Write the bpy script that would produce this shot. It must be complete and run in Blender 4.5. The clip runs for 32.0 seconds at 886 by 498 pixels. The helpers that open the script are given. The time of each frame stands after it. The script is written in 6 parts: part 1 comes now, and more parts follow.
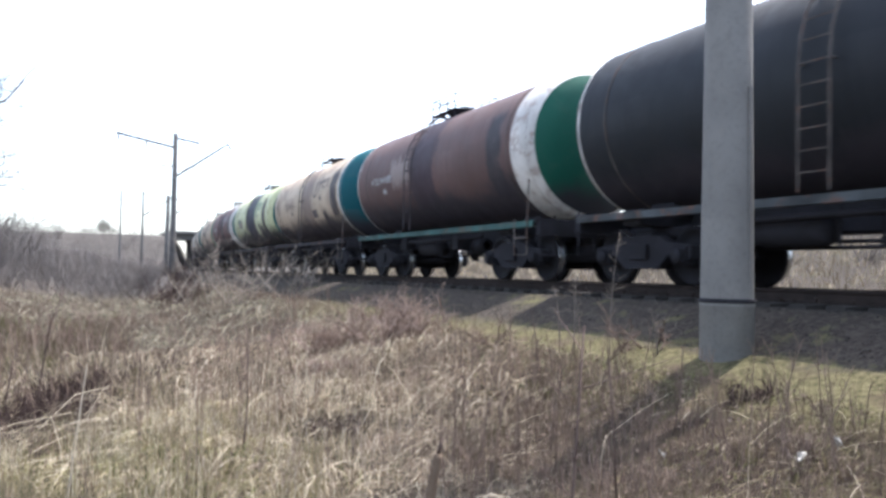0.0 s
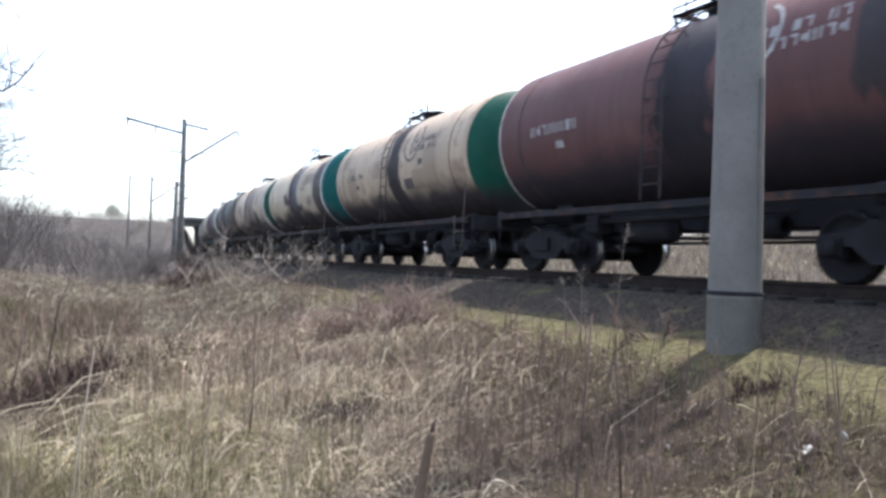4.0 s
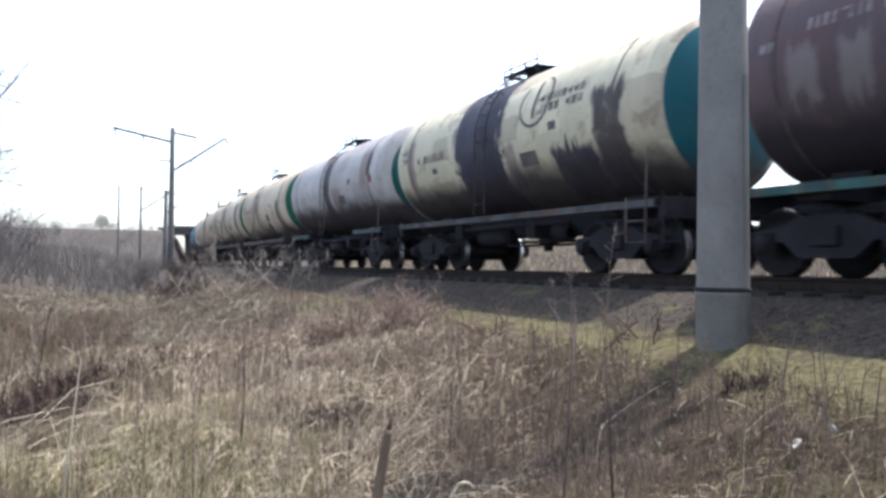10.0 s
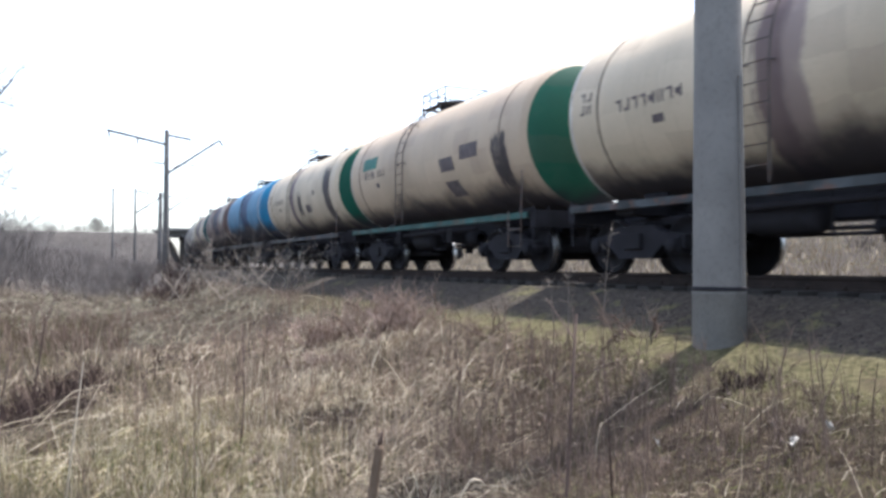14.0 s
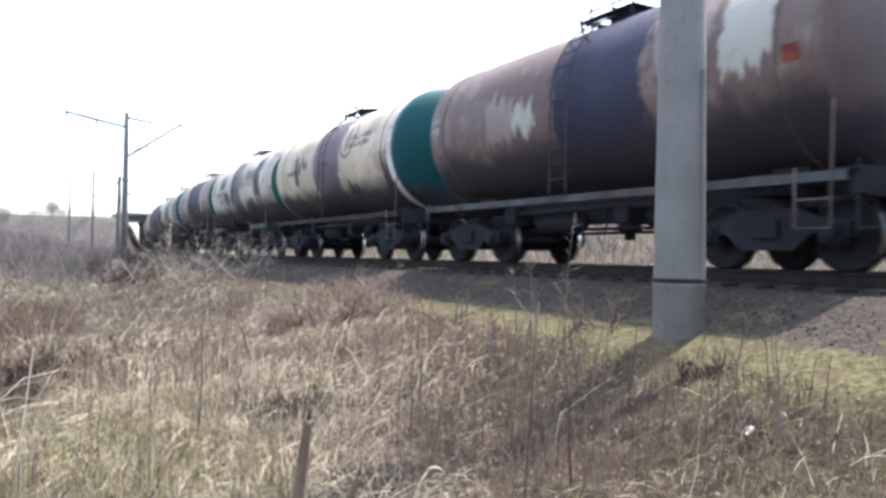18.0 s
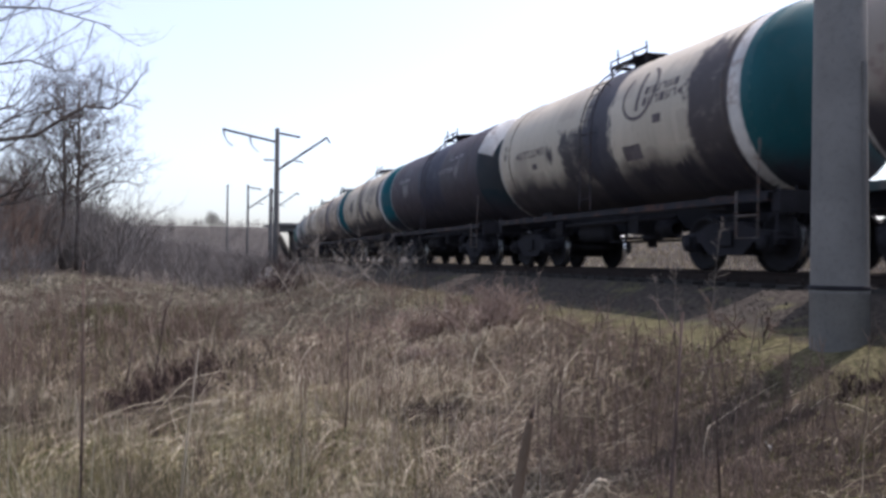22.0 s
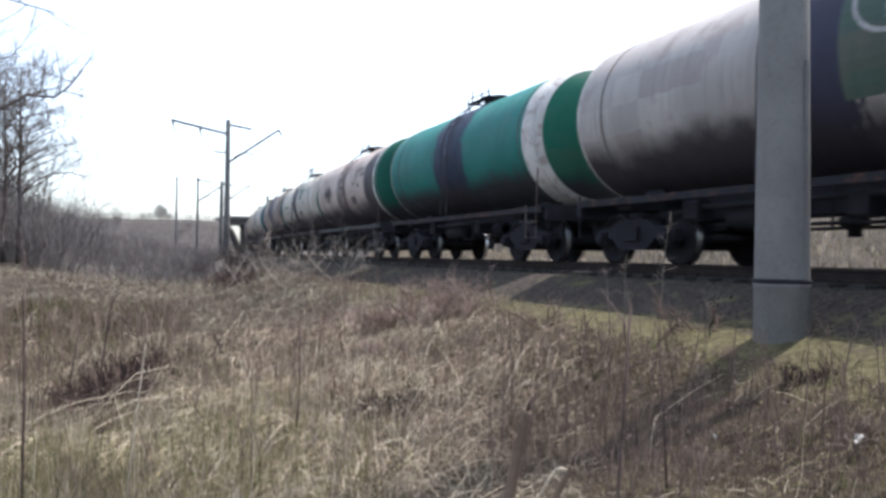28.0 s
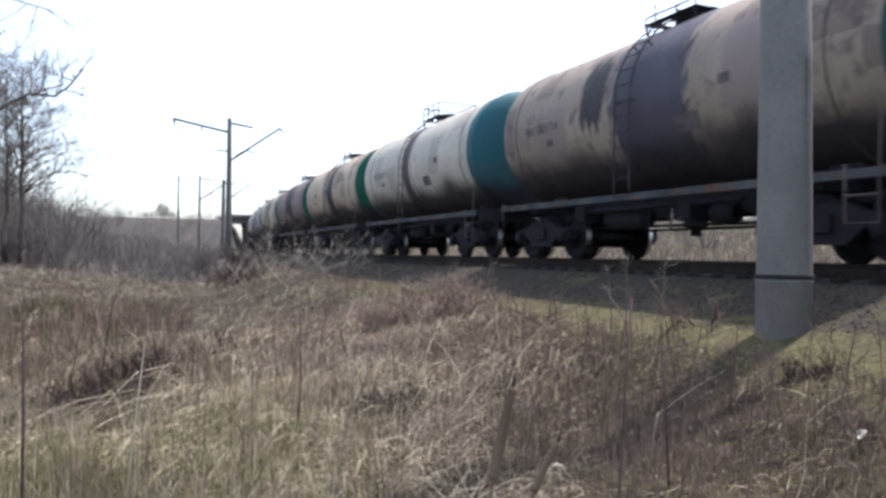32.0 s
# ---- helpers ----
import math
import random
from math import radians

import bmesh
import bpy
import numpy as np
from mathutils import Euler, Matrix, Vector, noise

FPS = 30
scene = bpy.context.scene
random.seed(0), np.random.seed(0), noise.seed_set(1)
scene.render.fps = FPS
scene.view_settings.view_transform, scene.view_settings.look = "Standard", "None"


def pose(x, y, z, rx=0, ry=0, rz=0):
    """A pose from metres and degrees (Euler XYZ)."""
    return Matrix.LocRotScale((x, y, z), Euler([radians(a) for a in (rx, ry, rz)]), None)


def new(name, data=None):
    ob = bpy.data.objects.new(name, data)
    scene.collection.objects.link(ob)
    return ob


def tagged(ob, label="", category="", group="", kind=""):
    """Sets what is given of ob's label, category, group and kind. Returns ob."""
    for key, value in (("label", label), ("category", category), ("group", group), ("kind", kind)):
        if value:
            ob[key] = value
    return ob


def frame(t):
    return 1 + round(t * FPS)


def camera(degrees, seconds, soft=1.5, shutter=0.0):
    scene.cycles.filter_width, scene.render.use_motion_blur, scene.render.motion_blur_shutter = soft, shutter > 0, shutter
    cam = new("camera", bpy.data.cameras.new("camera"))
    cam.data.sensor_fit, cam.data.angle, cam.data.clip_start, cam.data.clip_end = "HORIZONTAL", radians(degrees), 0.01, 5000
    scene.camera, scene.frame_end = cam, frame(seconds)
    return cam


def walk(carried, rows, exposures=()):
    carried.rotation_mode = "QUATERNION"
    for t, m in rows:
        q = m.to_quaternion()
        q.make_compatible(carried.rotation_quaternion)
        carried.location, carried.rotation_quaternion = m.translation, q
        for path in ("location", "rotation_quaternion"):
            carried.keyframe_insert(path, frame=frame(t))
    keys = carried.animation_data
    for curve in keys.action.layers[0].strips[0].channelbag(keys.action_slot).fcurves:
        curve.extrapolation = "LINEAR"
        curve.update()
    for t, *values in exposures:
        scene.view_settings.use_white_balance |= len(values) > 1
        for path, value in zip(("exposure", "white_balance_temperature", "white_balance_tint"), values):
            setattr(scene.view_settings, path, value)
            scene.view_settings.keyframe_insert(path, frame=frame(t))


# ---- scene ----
# one hand-held camera beside the track
cam = camera(58.85, 32.0, soft=3.1, shutter=0.2)
PATH = [
    (0.0, pose(-0.009, 0.012, 0.152, 91.67, -0.98, -26.49)),
    (0.5, pose(-0.023, -0.001, 0.158, 91.39, -1.29, -26.36)),
    (1.0, pose(-0.040, -0.000, 0.156, 91.57, -1.69, -25.80)),
    (1.5, pose(-0.042, 0.011, 0.149, 91.71, -1.80, -24.77)),
    (2.0, pose(-0.035, 0.019, 0.153, 91.30, -2.05, -24.38)),
    (2.5, pose(-0.018, 0.023, 0.144, 90.89, -1.54, -25.14)),
    (3.0, pose(-0.021, 0.018, 0.153, 90.59, -1.77, -25.89)),
    (3.5, pose(-0.016, 0.025, 0.139, 90.83, -1.93, -26.06)),
    (5.5, pose(0.013, 0.000, 0.147, 90.81, -1.02, -25.70)),
    (6.0, pose(0.018, -0.002, 0.136, 90.13, -1.23, -25.73)),
    (6.5, pose(0.015, -0.011, 0.143, 89.99, -1.21, -24.78)),
    (7.0, pose(0.015, -0.022, 0.143, 89.98, -1.00, -25.07)),
    (7.5, pose(0.015, -0.007, 0.138, 89.81, -0.70, -25.77)),
    (8.0, pose(0.024, -0.009, 0.144, 89.87, -0.51, -26.04)),
    (8.5, pose(0.021, -0.006, 0.142, 89.96, -0.20, -25.85)),
    (9.0, pose(0.028, -0.006, 0.142, 90.01, -0.52, -26.45)),
    (9.5, pose(0.021, -0.009, 0.145, 90.55, -0.57, -26.17)),
    (10.0, pose(0.019, -0.002, 0.144, 91.11, -0.45, -26.56)),
    (10.5, pose(0.026, 0.014, 0.130, 90.68, -0.52, -26.70)),
    (11.0, pose(0.034, 0.007, 0.136, 90.45, -0.63, -26.63)),
    (11.5, pose(0.037, 0.002, 0.135, 90.29, -0.57, -26.32)),
    (12.0, pose(0.036, -0.002, 0.133, 90.18, -0.69, -26.93)),
    (12.5, pose(0.034, -0.005, 0.152, 89.98, -0.23, -27.21)),
    (13.0, pose(0.022, -0.010, 0.150, 90.40, 0.10, -27.20)),
    (13.5, pose(0.009, -0.024, 0.152, 91.11, 0.22, -26.89)),
    (14.0, pose(-0.018, -0.016, 0.145, 91.17, -0.09, -26.91)),
    (14.5, pose(-0.025, -0.027, 0.145, 91.61, -0.23, -26.93)),
    (15.0, pose(-0.019, -0.019, 0.144, 91.32, -0.65, -27.66)),
    (15.5, pose(-0.022, -0.008, 0.135, 91.34, -1.35, -28.75)),
    (17.5, pose(-0.001, 0.010, 0.136, 90.66, -0.95, -29.28)),
    (18.0, pose(0.002, 0.011, 0.134, 90.43, -0.91, -29.55)),
    (18.5, pose(0.009, 0.020, 0.127, 89.92, -0.67, -30.51)),
    (19.0, pose(0.014, 0.029, 0.139, 90.43, -0.35, -29.97)),
    (19.5, pose(0.013, 0.006, 0.142, 91.07, 0.02, -28.33)),
    (20.0, pose(0.017, 0.008, 0.138, 91.26, 0.10, -27.41)),
    (20.5, pose(0.004, -0.001, 0.144, 91.43, 0.14, -23.69)),
    (21.0, pose(0.003, 0.004, 0.136, 91.23, -0.28, -18.55)),
    (21.5, pose(0.002, -0.014, 0.138, 90.87, -0.45, -19.46)),
    (22.0, pose(-0.010, -0.011, 0.143, 90.78, -0.56, -19.48)),
    (22.5, pose(-0.017, -0.008, 0.138, 90.56, -0.68, -19.67)),
    (23.0, pose(-0.020, -0.002, 0.137, 90.54, -0.51, -21.05)),
    (23.5, pose(-0.018, 0.001, 0.136, 90.33, -0.69, -21.64)),
    (24.0, pose(-0.010, -0.008, 0.134, 90.40, -0.93, -22.19)),
    (24.5, pose(-0.011, 0.004, 0.134, 90.39, -0.79, -22.21)),
    (25.0, pose(0.001, 0.003, 0.135, 89.95, -0.92, -22.69)),
    (25.5, pose(0.002, -0.004, 0.136, 90.03, -0.76, -22.97)),
    (27.5, pose(0.002, -0.012, 0.135, 90.33, -0.79, -23.50)),
    (28.0, pose(-0.005, -0.015, 0.135, 90.39, -0.67, -22.87)),
    (28.5, pose(-0.017, -0.008, 0.132, 90.67, -0.66, -22.95)),
    (29.0, pose(-0.018, -0.015, 0.135, 90.44, -0.54, -21.98)),
    (29.5, pose(-0.004, 0.019, 0.130, 89.28, -0.37, -22.58)),
    (30.0, pose(-0.002, 0.015, 0.131, 89.32, -0.37, -23.27)),
    (30.5, pose(-0.001, 0.009, 0.131, 90.49, -0.66, -22.97)),
    (31.0, pose(-0.002, -0.001, 0.132, 90.60, -0.70, -22.74)),
    (31.5, pose(0.009, -0.001, 0.134, 90.35, -0.48, -22.75)),
    (32.0, pose(0.013, -0.001, 0.129, 90.21, -0.43, -22.72)),
]
walk(cam, PATH, exposures=[(0.0, 1.40, 6050, 10), (1.0, 1.05, 6050, 10), (2.0, 0.80, 6050, 10), (3.0, 1.15, 6050, 10), (6.0, 1.20, 6050, 10), (9.0, 1.30, 6050, 10), (10.0, 1.15, 6050, 10), (12.0, 1.30, 6050, 10), (13.0, 1.40, 6050, 10), (14.0, 1.17, 6050, 10), (15.5, 1.00, 6050, 10), (18.0, 1.58, 6050, 10), (19.0, 1.78, 6050, 10), (20.0, 1.25, 6050, 10), (21.0, 0.30, 6050, 16), (22.0, 0.35, 6050, 16), (23.0, 0.60, 6050, 16), (25.0, 0.85, 6050, 10), (28.0, 0.90, 6050, 10), (29.0, 0.72, 6050, 10), (30.0, 1.05, 6050, 10), (31.0, 0.90, 6050, 10), (32.0, 0.85, 6050, 10)])

# world, sun and exposure
SUN_EL, SUN_AZ = 64.0, 72.0          # degrees above the horizon; clockwise from +y
world = bpy.data.worlds.new("sky")
scene.world = world
world.use_nodes = True
_nt = world.node_tree
_sky = _nt.nodes.new("ShaderNodeTexSky")
_sky.sky_type = 'NISHITA'
_sky.sun_disc = False
_sky.sun_elevation, _sky.sun_rotation = radians(SUN_EL), radians(SUN_AZ)
_sky.air_density, _sky.dust_density, _sky.ozone_density = 1.0, 2.2, 1.0
_bg = _nt.nodes["Background"]
_bg.inputs["Strength"].default_value = 0.205
_haze = _nt.nodes.new("ShaderNodeHueSaturation")      # thin high haze pales the blue
_haze.inputs["Saturation"].default_value = 0.62
_nt.links.new(_sky.outputs[0], _haze.inputs["Color"])
_nt.links.new(_haze.outputs[0], _bg.inputs["Color"])
_sun = bpy.data.lights.new("sun", 'SUN')
_sun.energy, _sun.angle, _sun.color = 3.7, radians(0.6), (1.0, 0.905, 0.825)
sun = new("sun", _sun)
_d = Vector((math.sin(radians(SUN_AZ)) * math.cos(radians(SUN_EL)), math.cos(radians(SUN_AZ)) * math.cos(radians(SUN_EL)), math.sin(radians(SUN_EL))))
sun.matrix_basis = Matrix.Translation(_d * 60) @ (-_d).to_track_quat("-Z", "Y").to_matrix().to_4x4()


# ---- materials ----
class Nodes:
    """A small shorthand for node trees."""
    def __init__(self, name):
        self.mat = bpy.data.materials.new(name)
        self.mat.use_nodes = True
        self.t = self.mat.node_tree
        self.b = self.t.nodes["Principled BSDF"]

    def n(self, kind, **props):
        node = self.t.nodes.new(kind)
        if "operation" in props:
            node.operation = props["operation"]
        if "interpolation_type" in props:
            node.interpolation_type = props["interpolation_type"]
        if "data_type" in props:
            node.data_type = props["data_type"]
        if "noise_dimensions" in props:
            node.noise_dimensions = props["noise_dimensions"]
        return node

    def put(self, sock, v):
        if hasattr(v, "links"):
            self.t.links.new(v, sock)
        elif v is not None:
            sock.default_value = v

    def noise(self, vec, scale, detail=4.0, rough=0.55):
        node = self.n("ShaderNodeTexNoise")
        self.put(node.inputs["Vector"], vec)
        node.inputs["Scale"].default_value, node.inputs["Detail"].default_value, node.inputs["Roughness"].default_value = scale, detail, rough
        return node.outputs["Fac"]

    def math(self, op, a, b=0.5, c=None):
        node = self.n("ShaderNodeMath", operation=op)
        self.put(node.inputs[0], a), self.put(node.inputs[1], b)
        if c is not None:
            self.put(node.inputs[2], c)
        return node.outputs[0]

    def step(self, v, lo, hi, a=0.0, b=1.0):
        node = self.n("ShaderNodeMapRange", interpolation_type='SMOOTHSTEP')
        self.put(node.inputs[0], v)
        for i, x in zip((1, 2, 3, 4), (lo, hi, a, b)):
            node.inputs[i].default_value = x
        return node.outputs[0]

    def mix(self, f, a, b):
        node = self.n("ShaderNodeMix", data_type='RGBA')
        self.put(node.inputs[0], f)
        self.put(node.inputs[6], (*a, 1) if isinstance(a, tuple) else a)
        self.put(node.inputs[7], (*b, 1) if isinstance(b, tuple) else b)
        return node.outputs[2]

    def obj(self, scale=None):
        o = self.n("ShaderNodeTexCoord").outputs["Object"]
        if scale is None:
            return o
        m = self.n("ShaderNodeMapping")
        self.put(m.inputs[0], o)
        m.inputs["Scale"].default_value = scale
        return m.outputs[0]

    def xyz(self, vec):
        s = self.n("ShaderNodeSeparateXYZ")
        self.put(s.inputs[0], vec)
        return s.outputs

    def rand(self):
        return self.n("ShaderNodeObjectInfo").outputs["Random"]

    def island(self):
        return self.n("ShaderNodeNewGeometry").outputs["Random Per Island"]

    def done(self, color, rough=0.7, metal=0.0, bump=None, strength=0.3, dist=0.02, spec=0.5):
        self.put(self.b.inputs["Base Color"], (*color, 1) if isinstance(color, tuple) else color)
        self.put(self.b.inputs["Roughness"], rough)
        self.b.inputs["Metallic"].default_value = metal
        self.b.inputs["Specular IOR Level"].default_value = spec
        if bump is not None:
            bn = self.n("ShaderNodeBump")
            bn.inputs["Strength"].default_value, bn.inputs["Distance"].default_value = strength, dist
            self.put(bn.inputs["Height"], bump)
            self.put(self.b.inputs["Normal"], bn.outputs[0])
        return self.mat


def tone(c, k):
    return tuple(min(1.0, x * k) for x in c)


def plain(name, c, rough=0.7, metal=0.0, vary=0.35, scale=3.0, rust=0.0, bump=0.2):
    """Paint, iron or concrete with two scales of stain and a fine relief."""
    k = Nodes(name)
    p = k.obj()
    big, fine = k.noise(p, scale, 5), k.noise(p, scale * 14, 3)
    col = k.mix(k.step(big, 0.3, 0.7), tone(c, 1 - vary), tone(c, 1 + vary * 0.6))
    col = k.mix(k.math('MULTIPLY', k.step(fine, 0.45, 0.75), 0.35), col, tone(c, 0.55))
    if rust:
        col = k.mix(k.math('MULTIPLY', k.step(k.noise(p, scale * 2.3, 6, 0.7), 0.5, 0.62), rust), col, (0.16, 0.07, 0.04))
    return k.done(col, k.step(big, 0.2, 0.8, rough - 0.12, min(1, rough + 0.12)), metal, fine, bump, 0.01, 0.5 if metal else 0.2)


SPILL = (0.022, 0.020, 0.028)
R_TANK = 1.54
# old paints and oil on the tanks: maroon, navy oil, mauve, pale, soot, faded grey
STAIN = {"d": (0.056, 0.048, 0.053), "n": (0.028, 0.028, 0.050), "m": (0.25, 0.20, 0.185), "l": (0.40, 0.39, 0.345), "s": (0.040, 0.036, 0.042), "f": (0.175, 0.155, 0.158), "b": (0.20, 0.21, 0.245)}
# the same, for the repainted panels that recur: along the tank, angles above its axis, paint
PANELS = {
    "p": [(-4.3, -3.55, -4, 26, "d")],
    "P": [(-4.7, -3.4, -60, 42, "d")],
    "m": [(-1.9, -0.85, -24, 62, "m"), (-3.1, -2.4, 0, 62, "m"), (-2.9, -1.8, -38, -14, "d")],
    "l": [(-4.3, -3.5, -8, 36, "l"), (0.9, 1.9, -14, 2, "l")],
}


def tank_paint(name, base, spill=SPILL, width=1.0, seed=0.0, grime_shade=0.5, worn=0.4, blotch=(0.20, 0.13, 0.11), lean=0.0, stains=()):
    """Old tank paint: faded sheets, the oil spill under the hatch, blotches of overpaint and a sooty belly with its
    shade painted in.
    """
    k = Nodes(name)
    m = k.n("ShaderNodeMapping")
    k.put(m.inputs[0], k.obj())
    m.inputs["Location"].default_value = (seed * 3.1, seed * 7.7, seed * 1.3)
    p = m.outputs[0]
    x, y, z = k.xyz(k.obj())
    big, mid, fine = k.noise(p, 0.55, 5), k.noise(p, 2.2, 6, 0.65), k.noise(p, 18.0, 4)
    ms = k.n("ShaderNodeMapping")
    k.put(ms.inputs[0], p)
    ms.inputs["Scale"].default_value = (1.0, 5.5, 0.5)
    runs = k.noise(ms.outputs[0], 1.6, 5, 0.6)
    col = k.mix(k.step(big, 0.35, 0.65), tone(base, 0.82), tone(base, 1.06))
    # flat repainted sheets between the welds
    sheet = k.n("ShaderNodeTexNoise", noise_dimensions='1D')
    k.put(sheet.inputs["W"], k.math('SNAP', k.math('ADD', y, seed * 5.0), 1.75))
    sheet.inputs["Scale"].default_value = 3.7
    col = k.mix(k.math('MULTIPLY', k.step(sheet.outputs["Fac"], 0.35, 0.65), 0.28), col, tone(base, 0.7))
    # squares of touched-up paint, ragged at the edges
    rag = k.math('MULTIPLY', k.math('SUBTRACT', mid, 0.5), 0.22)
    cell = k.n("ShaderNodeCombineXYZ")
    k.put(cell.inputs[0], k.math('SNAP', k.math('ADD', k.math('ADD', y, rag), seed * 2.3), 0.78))
    k.put(cell.inputs[1], k.math('SNAP', k.math('ADD', k.math('ADD', z, rag), 5.0 + seed * 0.37), 0.52))
    dab = k.n("ShaderNodeTexWhiteNoise", noise_dimensions='3D')
    k.put(dab.inputs["Vector"], cell.outputs[0])
    col = k.mix(k.math('MULTIPLY', k.step(dab.outputs["Value"], 0.80, 0.82), 0.15 + worn * 0.5), col, k.mix(0.5, tone(base, 0.62), blotch))
    col = k.mix(k.math('MULTIPLY', k.step(dab.outputs["Value"], 0.10, 0.08), 0.12 + worn * 0.35), col, tone(base, 1.25))
    # blotches
    col = k.mix(k.math('MULTIPLY', k.step(k.math('ADD', mid, k.math('MULTIPLY', big, 0.5)), 0.77, 0.95), worn * 0.7), col, blotch)
    # vertical runs of dirt
    col = k.mix(k.math('MULTIPLY', k.step(runs, 0.48, 0.75), 0.4 * grime_shade + 0.1), col, tone(base, 0.38))
    col = k.mix(k.math('MULTIPLY', k.step(fine, 0.5, 0.8), 0.25), col, tone(base, 0.5))
    # stains and overpainting on the side: edges broken by the grain, lower edges running down
    if stains:
        wob = k.math('MULTIPLY', k.math('SUBTRACT', mid, 0.5), 0.75)
        drift = k.math('ADD', wob, k.math('MULTIPLY', k.math('SUBTRACT', big, 0.5), 0.5))
        sz = k.math('ADD', k.math('ADD', z, k.math('MULTIPLY', k.math('SUBTRACT', runs, 0.5), 1.1)), k.math('MULTIPLY', wob, 0.5))
        near = k.step(x, 0.0, -0.15)
        for y0, y1, a0, a1, paint in stains:
            z0, z1 = R_TANK * math.sin(radians(a0)), R_TANK * math.sin(radians(a1))
            sy = k.math('ADD', y, k.math('MULTIPLY', drift, min(1.0, (y1 - y0) * 0.75)))
            f = k.step(k.math('ABSOLUTE', k.math('SUBTRACT', sy, (y0 + y1) / 2)), (y1 - y0) / 2 + 0.07, (y1 - y0) / 2 - 0.05)
            f = k.math('MULTIPLY', f, k.step(k.math('ABSOLUTE', k.math('SUBTRACT', sz, (z0 + z1) / 2)), (z1 - z0) / 2 + 0.10, (z1 - z0) / 2 - 0.08))
            f = k.math('MULTIPLY', f, k.math('MULTIPLY', near, k.step(k.math('ADD', mid, k.math('MULTIPLY', fine, 0.3)), 0.40, 0.62, 0.62, 0.96)))
            col = k.mix(f, col, STAIN[paint])
    # spill under the hatch
    if width > 0:
        edge = k.math('ADD', k.math('ABSOLUTE', k.math('ADD', y, lean)), k.math('MULTIPLY', k.math('SUBTRACT', runs, 0.5), 1.1 * min(1.0, 0.12 + width)))
        edge = k.math('ADD', edge, k.math('MULTIPLY', k.math('SUBTRACT', mid, 0.5), min(1.0, 0.12 + width)))
        col = k.mix(k.math('MULTIPLY', k.step(edge, width * 0.72, width * 0.72 + 0.16, 1.0, 0.0), 0.96), col, spill)
    # oily soot over the belly, with the underside's shade painted into the same dark
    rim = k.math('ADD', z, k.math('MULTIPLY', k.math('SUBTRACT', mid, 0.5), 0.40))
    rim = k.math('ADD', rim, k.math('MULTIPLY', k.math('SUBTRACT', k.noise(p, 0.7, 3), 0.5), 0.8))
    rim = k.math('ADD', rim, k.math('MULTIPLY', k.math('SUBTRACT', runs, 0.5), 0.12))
    col = k.mix(k.step(rim, -1.40 + grime_shade * 0.60, -0.86 + grime_shade * 0.60, 0.95, 0.0), col, (0.036, 0.032, 0.040))
    return k.done(col, k.step(mid, 0.2, 0.8, 0.5, 0.75), 0.0, k.math('ADD', k.math('MULTIPLY', fine, 0.3), mid), 0.15, 0.02, 0.22)


def per_piece(name, a, b, rough=0.9, c=None, cs=0.2, zones=None, thin=0.0):
    """A colour of its own for every loose piece of the mesh, drifting from place to place."""
    k = Nodes(name)
    r = k.island()
    col = k.mix(k.step(r, 0.15, 0.75) if thin else r, a, b)
    if c:
        col = k.mix(k.step(k.math('FRACT', k.math('MULTIPLY', r, 17.3)), 1 - cs - 0.02, 1 - cs + 0.02), col, c)
    if zones:
        p = k.n("ShaderNodeNewGeometry").outputs["Position"]
        col = k.mix(k.math('MULTIPLY', k.step(k.noise(p, 0.75, 3), 0.45, 0.62), 0.5), col, zones[0])
        col = k.mix(k.math('MULTIPLY', k.step(k.noise(p, 1.9, 4), 0.54, 0.66), 0.5), col, zones[1])
        old = k.math('ADD', k.noise(p, 0.42, 2), k.math('MULTIPLY', k.noise(p, 2.6, 2), 0.18))      # beds of rotten older growth
        col = k.mix(k.math('MULTIPLY', k.step(old, 0.58, 0.70), 0.6), col, zones[2] if len(zones) > 2 else (0.088, 0.070, 0.056))
    mat = k.done(col, rough, spec=0.12)
    if thin:      # dry leaves let some of the sun through
        tr, mx = k.n("ShaderNodeBsdfTranslucent"), k.n("ShaderNodeMixShader")
        k.put(tr.inputs["Color"], col if not isinstance(col, tuple) else (*col, 1))
        mx.inputs[0].default_value = thin
        k.put(mx.inputs[1], k.b.outputs[0]), k.put(mx.inputs[2], tr.outputs[0])
        k.put(k.t.nodes["Material Output"].inputs["Surface"], mx.outputs[0])
    return mat


M_IRON = plain("sooty_iron", (0.024, 0.023, 0.028), 0.85, 0.0, 0.4, 2.5)
M_WHEEL = plain("wheel_steel", (0.016, 0.015, 0.018), 0.8, 0.0, 0.4, 4.0)
M_TREAD = plain("polished_tread", (0.42, 0.42, 0.42), 0.34, 1.0, 0.3, 6.0)
M_RAILTOP = plain("polished_rail", (0.45, 0.44, 0.43), 0.3, 1.0, 0.15, 6.0)
M_RAIL = plain("rusty_rail", (0.030, 0.022, 0.019), 0.85, 0.0, 0.4, 5.0)
M_SLEEPER = plain("sleeper_concrete", (0.042, 0.038, 0.035), 0.9, 0.0, 0.3, 3.0)
M_POLE = plain("cast_concrete", (0.192, 0.185, 0.174), 0.88, 0.0, 0.16, 1.3, 0.0, 0.35)
M_POLEF = plain("weathered_concrete", (0.115, 0.110, 0.105), 0.9, 0.0, 0.2, 1.0)
M_FOOT = plain("footing_concrete", (0.16, 0.155, 0.145), 0.9, 0.0, 0.2, 2.0, 0.0, 0.4)
M_GALV = plain("dull_steel", (0.05, 0.05, 0.054), 0.7, 0.0, 0.25, 4.0)
